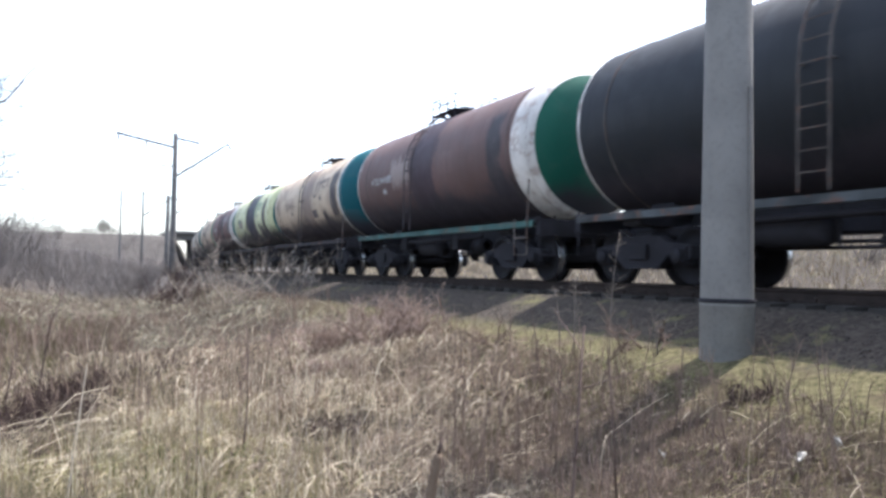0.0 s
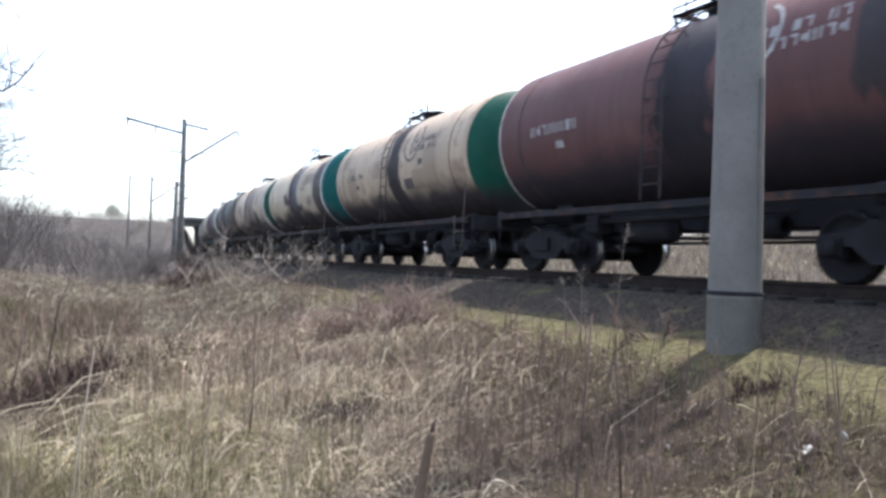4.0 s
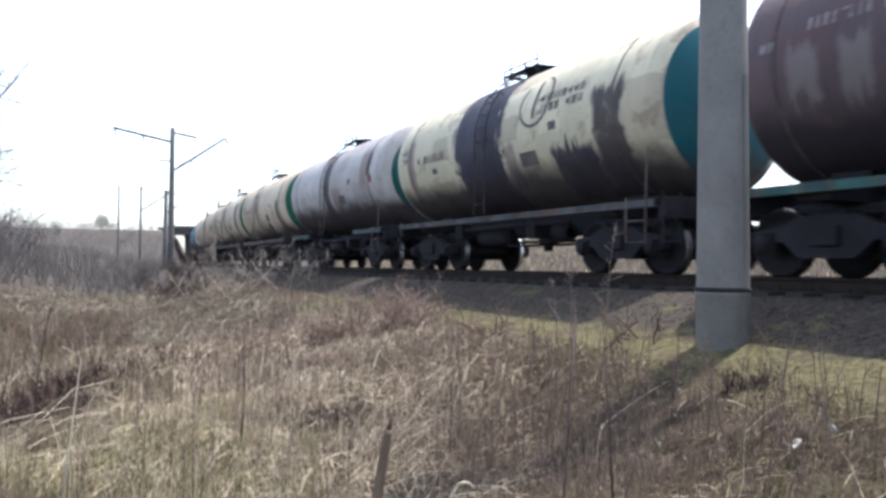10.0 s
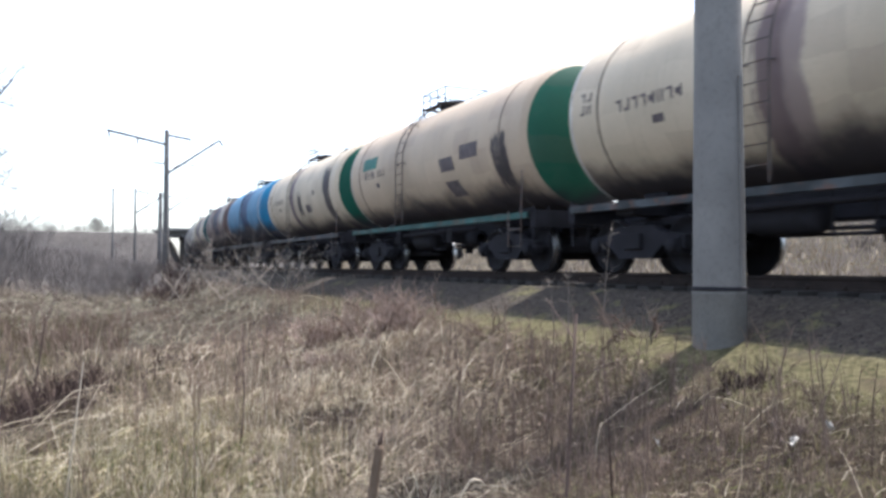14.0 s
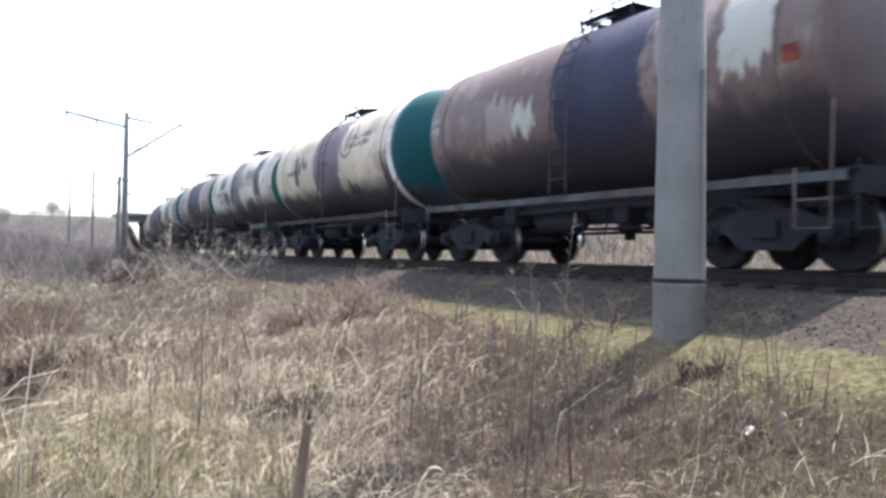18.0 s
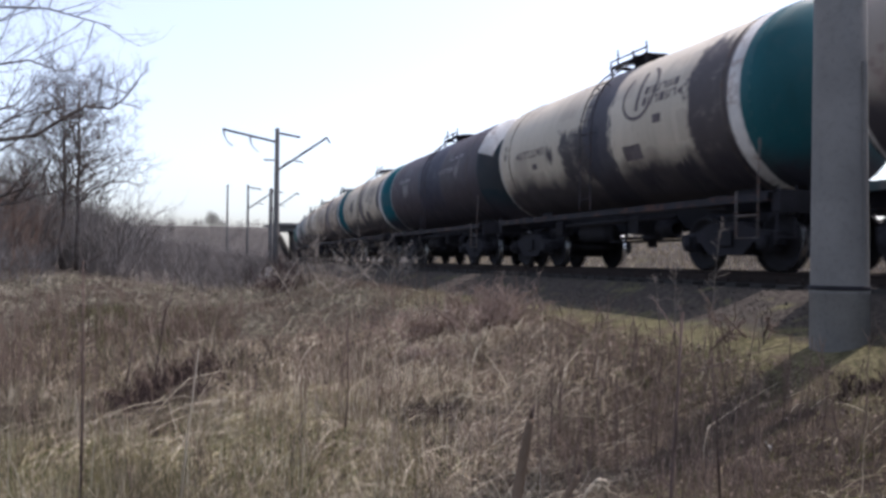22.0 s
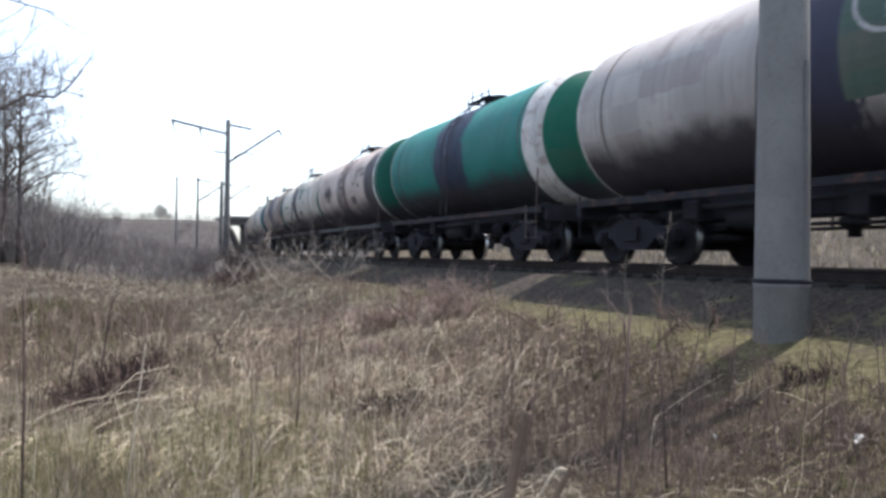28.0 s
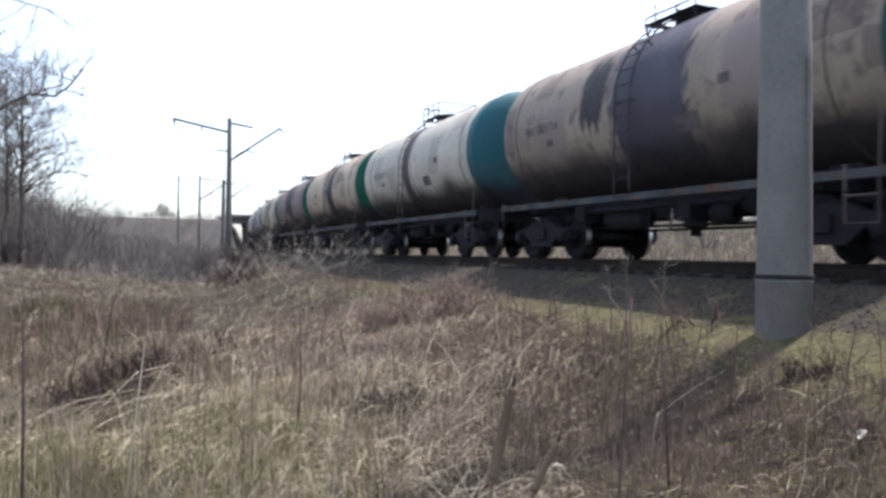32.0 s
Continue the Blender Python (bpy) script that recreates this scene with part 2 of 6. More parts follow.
M_INSUL = plain("brown_porcelain", (0.12, 0.06, 0.04), 0.25, 0.0, 0.2, 5.0)
M_WIRE = plain("copper_wire", (0.10, 0.08, 0.07), 0.5, 0.5, 0.2, 5.0)
M_BARK = plain("grey_bark", (0.12, 0.10, 0.088), 0.95, 0.0, 0.4, 5.0, 0.0, 0.6)
M_TWIG = plain("bare_twigs", (0.185, 0.167, 0.156), 0.95, 0.0, 0.35, 1.0)
M_DECK = plain("bridge_concrete", (0.16, 0.155, 0.15), 0.9, 0.0, 0.25, 0.4)
M_LITTER = plain("white_scrap", (0.36, 0.345, 0.31), 0.7, 0.0, 0.15, 6.0)
M_MARKD = plain("dark_lettering", (0.13, 0.11, 0.112), 0.7, 0.0, 0.3, 6.0)
M_MARKG = plain("dark_green_lettering", (0.03, 0.12, 0.09), 0.7, 0.0, 0.3, 6.0)
M_MARKW = plain("white_lettering", (0.36, 0.35, 0.35), 0.7, 0.0, 0.3, 6.0)
M_SILL = plain("faded_sill_paint", (0.070, 0.078, 0.083), 0.7, 0.0, 0.7, 1.2, 0.6)
M_SILLG = plain("turquoise_sill_paint", (0.045, 0.105, 0.098), 0.7, 0.0, 0.5, 1.2, 0.4)
M_SILLT = plain("faded_teal_paint", (0.06, 0.095, 0.10), 0.7, 0.0, 0.5, 1.2, 0.3)
M_SILLD = plain("sooty_sill_paint", (0.022, 0.022, 0.027), 0.75, 0.0, 0.5, 1.2, 0.4)
M_STRAP = plain("dull_strap_iron", (0.105, 0.092, 0.085), 0.85, 0.0, 0.5, 3.0, 0.4)
M_SOOT = plain("oily_ladder_iron", (0.055, 0.050, 0.055), 0.8, 0.0, 0.5, 3.0, 0.3)
M_FADED = plain("faded_grey_lettering", (0.26, 0.235, 0.25), 0.75, 0.0, 0.5, 5.0)
M_RING = plain("chipped_white_and_rim_glint", (0.62, 0.60, 0.57), 0.65, 0.0, 0.25, 1.6, 0.45)


def _ground():
    k = Nodes("field_soil")
    p = k.n("ShaderNodeNewGeometry").outputs["Position"]
    x, y, z = k.xyz(p)
    big, mid, fine, tiny = k.noise(p, 0.35, 4), k.noise(p, 1.7, 6, 0.65), k.noise(p, 14.0, 5, 0.7), k.noise(p, 60.0, 3)
    soil = k.mix(k.step(mid, 0.3, 0.7), (0.030, 0.022, 0.018), (0.070, 0.054, 0.040))
    soil = k.mix(k.step(fine, 0.50, 0.75), soil, (0.11, 0.088, 0.066))
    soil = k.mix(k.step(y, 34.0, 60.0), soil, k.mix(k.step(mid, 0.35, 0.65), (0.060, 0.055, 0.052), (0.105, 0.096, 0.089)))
    moss = k.mix(k.step(fine, 0.35, 0.65), (0.055, 0.052, 0.026), (0.15, 0.132, 0.075))
    moss = k.mix(k.step(mid, 0.52, 0.66), moss, (0.085, 0.066, 0.046))
    dirt = k.mix(k.step(fine, 0.35, 0.7), (0.042, 0.036, 0.031), (0.088, 0.076, 0.064))
    dirt = k.mix(k.step(mid, 0.55, 0.68), dirt, (0.11, 0.105, 0.055))
    # height tells the bank from the field: stones on the shoulder, moss at the foot, dry grass below
    hz = k.math('ADD', z, k.math('MULTIPLY', k.math('SUBTRACT', mid, 0.5), 0.45))
    near = k.step(y, 60.0, 90.0, 1.0, 0.0)
    mossy = k.step(y, 14.0, 24.0, 1.0, 0.0)
    left = k.step(k.math('SUBTRACT', x, k.math('MULTIPLY', y, 0.03)), 3.2, 4.6)
    col = k.mix(k.math('MULTIPLY', k.math('MULTIPLY', k.step(hz, -1.12, -0.88), mossy), left), soil, moss)
    col = k.mix(k.math('MULTIPLY', k.math('MULTIPLY', k.step(hz, -0.72, -0.60), near), left), col, dirt)
    return k.done(col, 0.95, 0.0, k.math('ADD', fine, k.math('MULTIPLY', tiny, 0.4)), 0.7, 0.05, 0.05)


M_GROUND = _ground()
M_STONE = per_piece("ballast_stone", (0.032, 0.029, 0.027), (0.085, 0.077, 0.070))
M_STRAW = per_piece("dry_grass", (0.63, 0.54, 0.40), (0.055, 0.041, 0.033), 0.85, (0.17, 0.165, 0.085), 0.14, ((0.24, 0.190, 0.140), (0.14, 0.096, 0.076)), 0.24)
M_GOLD = per_piece("yellow_straw", (0.47, 0.405, 0.235), (0.070, 0.064, 0.034), 0.85, (0.12, 0.13, 0.050), 0.36, ((0.25, 0.215, 0.110), (0.14, 0.120, 0.062)), 0.24)
M_DULL = per_piece("dull_straw", (0.36, 0.295, 0.212), (0.066, 0.050, 0.042), 0.9, (0.16, 0.15, 0.068), 0.2, ((0.17, 0.136, 0.100), (0.11, 0.080, 0.064)), 0.25)
M_OLIVE = per_piece("olive_short_grass", (0.25, 0.215, 0.14), (0.040, 0.034, 0.024), 0.9, (0.13, 0.135, 0.052), 0.3, ((0.15, 0.135, 0.075), (0.10, 0.075, 0.055)), 0.25)
M_PALE = per_piece("pale_reeds", (0.60, 0.53, 0.41), (0.32, 0.275, 0.205), 0.8, thin=0.4)
M_STEM = per_piece("dead_stems", (0.085, 0.061, 0.052), (0.20, 0.152, 0.122), 0.9)
M_RUSSET = per_piece("russet_weed_twigs", (0.10, 0.070, 0.060), (0.36, 0.275, 0.225), 0.9)
M_LEAF = per_piece("fallen_leaves", (0.10, 0.070, 0.058), (0.32, 0.25, 0.195), 0.9)
M_MOSS = per_piece("short_green_grass", (0.080, 0.074, 0.034), (0.195, 0.170, 0.097), 0.85, (0.26, 0.215, 0.14), 0.25)
M_FARGRASS = per_piece("matted_grass", (0.285, 0.265, 0.20), (0.095, 0.088, 0.070), 0.9, (0.42, 0.385, 0.30), 0.12, ((0.20, 0.172, 0.128), (0.13, 0.108, 0.092)), 0.3)
M_BRUSH = per_piece("grey_brush", (0.115, 0.103, 0.095), (0.18, 0.160, 0.147), 0.95)
M_DRYTWIG = per_piece("pale_dead_twigs", (0.24, 0.205, 0.175), (0.36, 0.31, 0.26), 0.9)


# ---- shape helpers ----
class Shape:
    """Collects vertices and faces of one mesh."""
    def __init__(self):
        self.v, self.f, self.s, self.m = [], [], [], []

    def add(self, vs, fs, smooth=False, mi=0):
        o = len(self.v)
        self.v += [tuple(v) for v in vs]
        self.f += [tuple(i + o for i in f) for f in fs]
        self.s += [smooth] * len(fs)
        self.m += [mi] * len(fs)
        return self

    def box(self, cx, cy, cz, sx, sy, sz, c=0.0, rot=None):
        """A block with its edges along x, y and z chamfered by c on its long silhouette (about the y axis)."""
        hx, hy, hz = sx / 2, sy / 2, sz / 2
        c = min(c, hx * 0.45, hz * 0.45)
        if c > 0:
            prof = [(-hx + c, -hz), (hx - c, -hz), (hx, -hz + c), (hx, hz - c), (hx - c, hz), (-hx + c, hz), (-hx, hz - c), (-hx, -hz + c)]
        else:
            prof = [(-hx, -hz), (hx, -hz), (hx, hz), (-hx, hz)]
        k = len(prof)
        vs = [Vector((a, -hy, b)) for a, b in prof] + [Vector((a, hy, b)) for a, b in prof]
        if rot:
            e = Euler([radians(a) for a in rot]).to_matrix()
            vs = [e @ v for v in vs]
        vs = [v + Vector((cx, cy, cz)) for v in vs]
        fs = [tuple(range(k)), tuple(reversed(range(k, 2 * k)))] + [((i + 1) % k, i, k + i, k + (i + 1) % k) for i in range(k)]
        return self.add(vs, fs)

    def lathe(self, prof, n=24, axis="y", at=(0, 0, 0), smooth=True, mi=0):
        """Turns (radius, along) pairs round an axis; a radius of 0 closes the end."""
        vs, rings = [], []
        for r, a in prof:
            if r < 1e-6:
                rings.append([len(vs)])
                vs.append((0, 0, a))
            else:
                rings.append(list(range(len(vs), len(vs) + n)))
                vs += [(r * math.cos(2 * math.pi * i / n), r * math.sin(2 * math.pi * i / n), a) for i in range(n)]
        fs = []
        for p, q in zip(rings, rings[1:]):
            for i in range(n):
                j = (i + 1) % n
                if len(p) == 1 and len(q) == 1:
                    continue
                if len(p) == 1:
                    fs.append((p[0], q[j], q[i]))
                elif len(q) == 1:
                    fs.append((p[i], p[j], q[0]))
                else:
                    fs.append((p[i], p[j], q[j], q[i]))
        sw = {"z": lambda v: v, "y": lambda v: (v[1], v[2], v[0]), "x": lambda v: (v[2], v[0], v[1])}[axis]
        vs = [tuple(a + b for a, b in zip(sw(v), at)) for v in vs]
        return self.add(vs, fs, smooth, mi)

    def rod(self, pts, r, n=6, r2=None):
        """A round bar through points, tapering from r to r2."""
        pts = [Vector(p) for p in pts]
        r2 = r if r2 is None else r2
        vs, m = [], len(pts)
        for i, p in enumerate(pts):
            d = (pts[min(i + 1, m - 1)] - pts[max(i - 1, 0)]).normalized()
            u = d.orthogonal().normalized()
            if i and abs(u.dot(last)) < 0.2:
                u = (last - d * last.dot(d)).normalized()
            elif i:
                u = (last - d * last.dot(d)).normalized()
            last = u
            w = d.cross(u)
            rr = r + (r2 - r) * i / max(1, m - 1)
            vs += [p + rr * (math.cos(2 * math.pi * k / n) * u + math.sin(2 * math.pi * k / n) * w) for k in range(n)]
        fs = [(i * n + k, i * n + (k + 1) % n, (i + 1) * n + (k + 1) % n, (i + 1) * n + k) for i in range(m - 1) for k in range(n)]
        fs += [tuple(reversed(range(n))), tuple(range((m - 1) * n, m * n))]
        return self.add(vs, fs, n > 5)

    def sweep(self, prof, pts, closed=True):
        """A profile of (side, up) pairs carried along level points."""
        pts = [Vector(p) for p in pts]
        vs, m, k = [], len(pts), len(prof)
        for i, p in enumerate(pts):
            d = (pts[min(i + 1, m - 1)] - pts[max(i - 1, 0)])
            d.z = 0
            d.normalize()
            side = Vector((d.y, -d.x, 0))
            vs += [p + side * a + Vector((0, 0, b)) for a, b in prof]
        fs = [(i * k + j, i * k + (j + 1) % k, (i + 1) * k + (j + 1) % k, (i + 1) * k + j) for i in range(m - 1) for j in range(k if closed else k - 1)]
        if closed:
            fs += [tuple(reversed(range(k))), tuple(range((m - 1) * k, m * k))]
        return self.add(vs, fs)

    def mesh(self, name, *mats):
        me = bpy.data.meshes.new(name)
        me.from_pydata(self.v, [], self.f)
        me.polygons.foreach_set("use_smooth", self.s)
        me.polygons.foreach_set("material_index", self.m)
        for m in mats:
            me.materials.append(m)
        me.update()
        return me


def part(name, data, material, parent, label="", at=None):
    """Links one mesh under a thing or a part."""
    if isinstance(data, Shape):
        data = data.mesh(name, material)
    ob = new(name, data)
    ob.parent = parent
    if at is not None:
        ob.matrix_basis = at
    return tagged(ob, label) if label else ob


def thing(name, label, category, group="", at=None, data=None, kind=""):
    ob = new(name, data)
    if at is not None:
        ob.matrix_basis = at
    return tagged(ob, label, category, group, kind)


def soup(name, verts, faces, mat):
    """A mesh from numpy arrays; faces all of one size, or a list of arrays."""
    me = bpy.data.meshes.new(name)
    faces = faces if isinstance(faces, list) else [faces]
    loops = np.concatenate([f.ravel() for f in faces]).astype(np.int32)
    sizes = np.concatenate([np.full(len(f), f.shape[1], np.int32) for f in faces])
    me.vertices.add(len(verts)), me.loops.add(len(loops)), me.polygons.add(len(sizes))
    me.vertices.foreach_set("co", np.asarray(verts, np.float32).ravel())
    me.loops.foreach_set("vertex_index", loops)
    me.polygons.foreach_set("loop_start", np.concatenate([[0], np.cumsum(sizes)[:-1]]).astype(np.int32))
    me.polygons.foreach_set("loop_total", sizes)
    me.materials.append(mat)
    me.update(calc_edges=True)
    return me


# ---- the plan: a track that runs along +y and bends to the right ----
TRACK_X, BEND_Y, BEND_R = 9.83, 9.8, 588.0


def track(s, off=0.0):
    """Place and turn (degrees) at s metres along the track, off metres to its right."""
    if s <= BEND_Y:
        return Vector((TRACK_X + off, s, 0)), 0.0
    a = (s - BEND_Y) / BEND_R
    return Vector((TRACK_X + BEND_R - (BEND_R - off) * math.cos(a), BEND_Y + (BEND_R - off) * math.sin(a), 0)), -math.degrees(a)


def track_x(y):
    return TRACK_X + np.where(y > BEND_Y, (np.clip(y, BEND_Y, 400) - BEND_Y) ** 2 / (2 * BEND_R), 0.0)


_PU = np.array([-3000, -60, -25, -12, -7, -4.6, -3.2, -2.2, 2.1, 2.6, 3.4, 4.4, 5.3, 6.0, 8.0, 10.5, 15, 22, 32, 50, 90, 3000])
_PZ = np.array([4.0, 3.0, 2.4, 1.0, -0.1, -0.75, -0.6, -0.24, -0.24, -0.42, -0.70, -0.93, -1.20, -1.42, -1.56, -1.60, -1.48, -1.1, -0.6, 0.2, 1.0, 1.0])


def sstep(a, b, x):
    t = np.clip((x - a) / (b - a), 0, 1)
    return t * t * (3 - 2 * t)


def wave(x, y):
    """Gentle unevenness of the ground."""
    return (np.sin(x * 1.3 + 0.7 * np.sin(y * 0.9)) * np.sin(y * 1.1 + 0.5) * 0.05 + np.sin(x * 2.9 + 1.1) * np.sin(y * 2.3 + 2.0 * np.sin(x * 0.6)) * 0.035
            + np.sin(x * 0.45 + 2.0) * np.sin(y * 0.38) * 0.10)


HOLLOWS = [(-0.05, 9.9, 0.62, 1.6), (2.48, 7.75, 0.62, 0.62), (1.15, 12.4, 0.5, 0.6), (5.75, 5.2, 0.4, 0.22)]


def in_hollow(x, y):
    """0 in the open, 1 in the middle of a bare hollow of the field."""
    out = np.zeros(np.shape(x))
    for cx, cy, a, b in HOLLOWS:
        out = np.maximum(out, 1 - ((x - cx - (y - cy) * 0.2) / a) ** 2 - ((y - cy) / b) ** 2)
    return np.clip(out * 2, 0, 1)


def ground_z(x, y):
    x, y = np.asarray(x, float), np.asarray(y, float)
    u = track_x(y) - x
    z = np.interp(u, _PU, _PZ) - 0.22 * in_hollow(x, y)
    z = z + wave(x, y) * sstep(3.0, 6.0, np.abs(u))
    z = z + sstep(18, 70, y) * 1.6 * sstep(7, 16, u)
    # the road's embankment across the view, open where the bridge spans the track
    road = 1 - sstep(6, 20, np.abs(y - 168))
    cut = sstep(4.5, 9.5, np.abs(u - 0.5))
    z = np.where(road > 0, np.maximum(z, z + (6.3 - z) * road * cut), z)
    return z


# ---- ground ----
def axis_lines(stops):
    out = []
    for a, b, d in stops:
        out += list(np.arange(a, b - d * 0.25, d))
    return np.array(out + [stops[-1][1]])


def build_ground():
    xs = axis_lines([(-2500, -300, 300), (-300, -60, 20), (-60, -12, 1.5), (-12, 12, 0.25), (12, 30, 0.75), (30, 70, 2.0), (70, 300, 20), (300, 2500, 300)])
    ys = axis_lines([(-2500, -300, 300), (-300, -20, 20), (-20, -2, 1.5), (-2, 26, 0.28), (26, 70, 1.0), (70, 140, 3.0), (140, 200, 2.0), (200, 400, 20), (400, 2500, 300)])
    gx, gy = np.meshgrid(xs, ys)
    v = np.stack([gx, gy, ground_z(gx, gy)], -1).reshape(-1, 3)
    i = np.arange(len(xs) * len(ys)).reshape(len(ys), len(xs))
    f = np.stack([i[:-1, :-1], i[:-1, 1:], i[1:, 1:], i[1:, :-1]], -1).reshape(-1, 4)
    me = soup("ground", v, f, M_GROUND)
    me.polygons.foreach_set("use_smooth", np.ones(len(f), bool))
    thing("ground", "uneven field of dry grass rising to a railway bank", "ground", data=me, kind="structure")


build_ground()


# ---- railway ----
def build_track():
    rail_prof = [(-0.075, -0.18), (0.075, -0.18), (0.075, -0.165), (0.012, -0.15), (0.012, -0.045), (0.036, -0.035), (0.036, -0.006), (0.028, 0.0),
                 (-0.028, 0.0), (-0.036, -0.006), (-0.036, -0.035), (-0.012, -0.045), (-0.012, -0.15), (-0.075, -0.165)]
    line = thing("railway_track", "rusty steel rails on concrete sleepers in dark ballast", "railway track", kind="structure")
    ss = [-150, 0] + list(range(10, 130, 6)) + list(range(130, 420, 12))
    for off in (-0.76, 0.76):
        sh = Shape().sweep(rail_prof, [track(s, off)[0] for s in ss])
        me = sh.mesh("rail", M_RAIL, M_RAILTOP)
        for p in me.polygons:
            if p.normal.z > 0.9 and p.center.z > -0.01:
                p.material_index = 1
        part("rail", me, M_RAIL, line)
    sl = Shape().sweep([(-0.15, -0.40), (0.15, -0.40), (0.13, -0.19), (0.10, -0.178), (-0.10, -0.178), (-0.13, -0.19)], [(-1.35, 0, 0), (1.35, 0, 0)]).mesh("sleeper", M_SLEEPER)
    pad = Shape().box(0, 0, -0.165, 0.16, 0.26, 0.03, 0.01).rod([(-0.10, 0.06, -0.17), (-0.10, 0.06, -0.10)], 0.018, 6).rod([(0.10, -0.06, -0.17), (0.10, -0.06, -0.10)], 0.018, 6).mesh("fastening", M_RAIL)
    for k in range(150):
        p, a = track(-9 + 0.55 * k)
        o = part("sleeper", sl, M_SLEEPER, line, at=pose(p.x, p.y, 0, 0, 0, a))
    for k in range(60):
        p, a = track(-4 + 0.55 * k, -0.76)
        part("fastening", pad, M_RAIL, line, at=pose(p.x, p.y, 0, 0, 0, a))
    return line


def build_stones():
    """Crushed stone over the shoulders of the bank."""
    rng = np.random.default_rng(3)
    n = 9000
    y = -3 + 45 * rng.uniform(0, 1, n) ** 1.5
    u = np.where(rng.uniform(0, 1, n) < 0.8, rng.uniform(0.3, 3.1, n), rng.normal(2.9, 0.35, n))
    x = track_x(y) - u
    r = rng.uniform(0.009, 0.020, n)
    z = ground_z(x, y) + r * 0.3
    octa = np.array([[1, 0, 0], [0, 1, 0], [-1, 0, 0], [0, -1, 0], [0, 0, 0.8], [0, 0, -0.8]])
    v = np.stack([x, y, z], -1)[:, None] + octa[None] * r[:, None, None] * rng.uniform(0.6, 1.3, (n, 6, 1)) + rng.normal(0, 0.2, (n, 6, 3)) * r[:, None, None]
    f = np.array([[0, 1, 4], [1, 2, 4], [2, 3, 4], [3, 0, 4], [1, 0, 5], [2, 1, 5], [3, 2, 5], [0, 3, 5]])
    f = ((np.arange(n) * 6)[:, None, None] + f[None]).reshape(-1, 3)
    thing("ballast", "grey crushed stone on the railway bank", "ballast", data=soup("ballast", v.reshape(-1, 3), f, M_STONE), kind="stuff")


build_stones()
build_track()


# ---- poles of the overhead line ----
def insulator(sh, p, q, r=0.085, n=5):
    p, q = Vector(p), Vector(q)
    sh.rod([p, q], r * 0.35, 6)
    for i in range(n):
        c = p.lerp(q, (i + 0.5) / n)
        d = (q - p).normalized() * 0.012
        sh.rod([c - d, c + d], r, 8, r * 0.7)
    return sh


def catenary_pole(at, height, base_r, top_r, yaw, mat=None, foot=0.62, label="", feeder=True):
    """A round tapering concrete pole with cantilever, feeder arm and insulators; its arms point along local +x."""
    ob = thing("catenary_pole", label, "pole", "poles of the overhead line", at=at @ pose(0, 0, 0, 0, 0, yaw))
    sh = Shape().lathe([(base_r, 0.0), (base_r, 0.02), (top_r, height - 0.03), (top_r * 0.8, height), (0, height)], 32, "z")
    sh.box(0, -base_r * 0.99, height * 0.12, 0.05, 0.02, height * 0.22)
    part("shaft", sh, mat or M_POLE, ob)
    ft = Shape().lathe([(base_r * 1.02, -foot - 0.6), (base_r * 1.02, -0.06), (base_r * 1.04, -0.05), (base_r * 1.04, -0.012), (base_r, 0.0), (0, 0.0)], 32, "z")
    part("footing", ft, M_FOOT, ob, "grey concrete footing with a dark joint")
    part("joint_band", Shape().lathe([(base_r * 1.0, -0.015), (base_r * 1.055, -0.01), (base_r * 1.055, 0.03), (base_r * 1.0, 0.035)], 32, "z"), M_IRON, ob, "dark iron band")
    # bracket of the contact line
    zb = height - 3.1
    part("cantilever", Shape().rod([(top_r, 0, zb), (3.7, 0, height - 0.55)], 0.085, 6).rod([(3.7, 0, height - 0.55), (3.95, 0, height - 0.95)], 0.07, 5), M_GALV, ob)
    part("stay_rod", Shape().rod([(0.05, 0, height - 0.35), (1.7, 0, height - 0.62)], 0.085, 5), M_GALV, ob)
    ins = insulator(Shape(), (0.45, 0, zb + 0.32), (0.95, 0, zb + 0.66))
    part("insulator", ins, M_INSUL, ob)
    part("registration_arm", Shape().rod([(1.05, 0, zb + 0.72), (1.8, 0, zb + 0.62), (1.95, 0, zb + 0.50)], 0.05, 5), M_GALV, ob)
    if not feeder:
        return ob
    # feeder arm on the field side
    part("feeder_arm", Shape().rod([(-0.05, 0, height - 1.05), (-4.0, 0, height - 0.25)], 0.095, 5).rod([(-0.05, 0, height - 2.45), (-1.0, 0, height - 2.42)], 0.06, 5), M_GALV, ob)
    for x in (-3.9, -2.0):
        zz = height - 1.05 - 0.2 * x
        part("hanger_insulator", insulator(Shape(), (x, 0, zz - 0.02), (x + 0.03, 0, zz - 0.45), 0.12, 4), M_INSUL, ob)
        part("jumper", Shape().rod([(x + 0.03, 0, zz - 0.45), (x + 0.25, 0.1, zz - 0.85), (x + 0.65, 0.2, zz - 1.2)], 0.045, 4), M_WIRE, ob)
    return ob


def on_ground(x, y, dz=0.0):
    return float(ground_z(x, y)) + dz


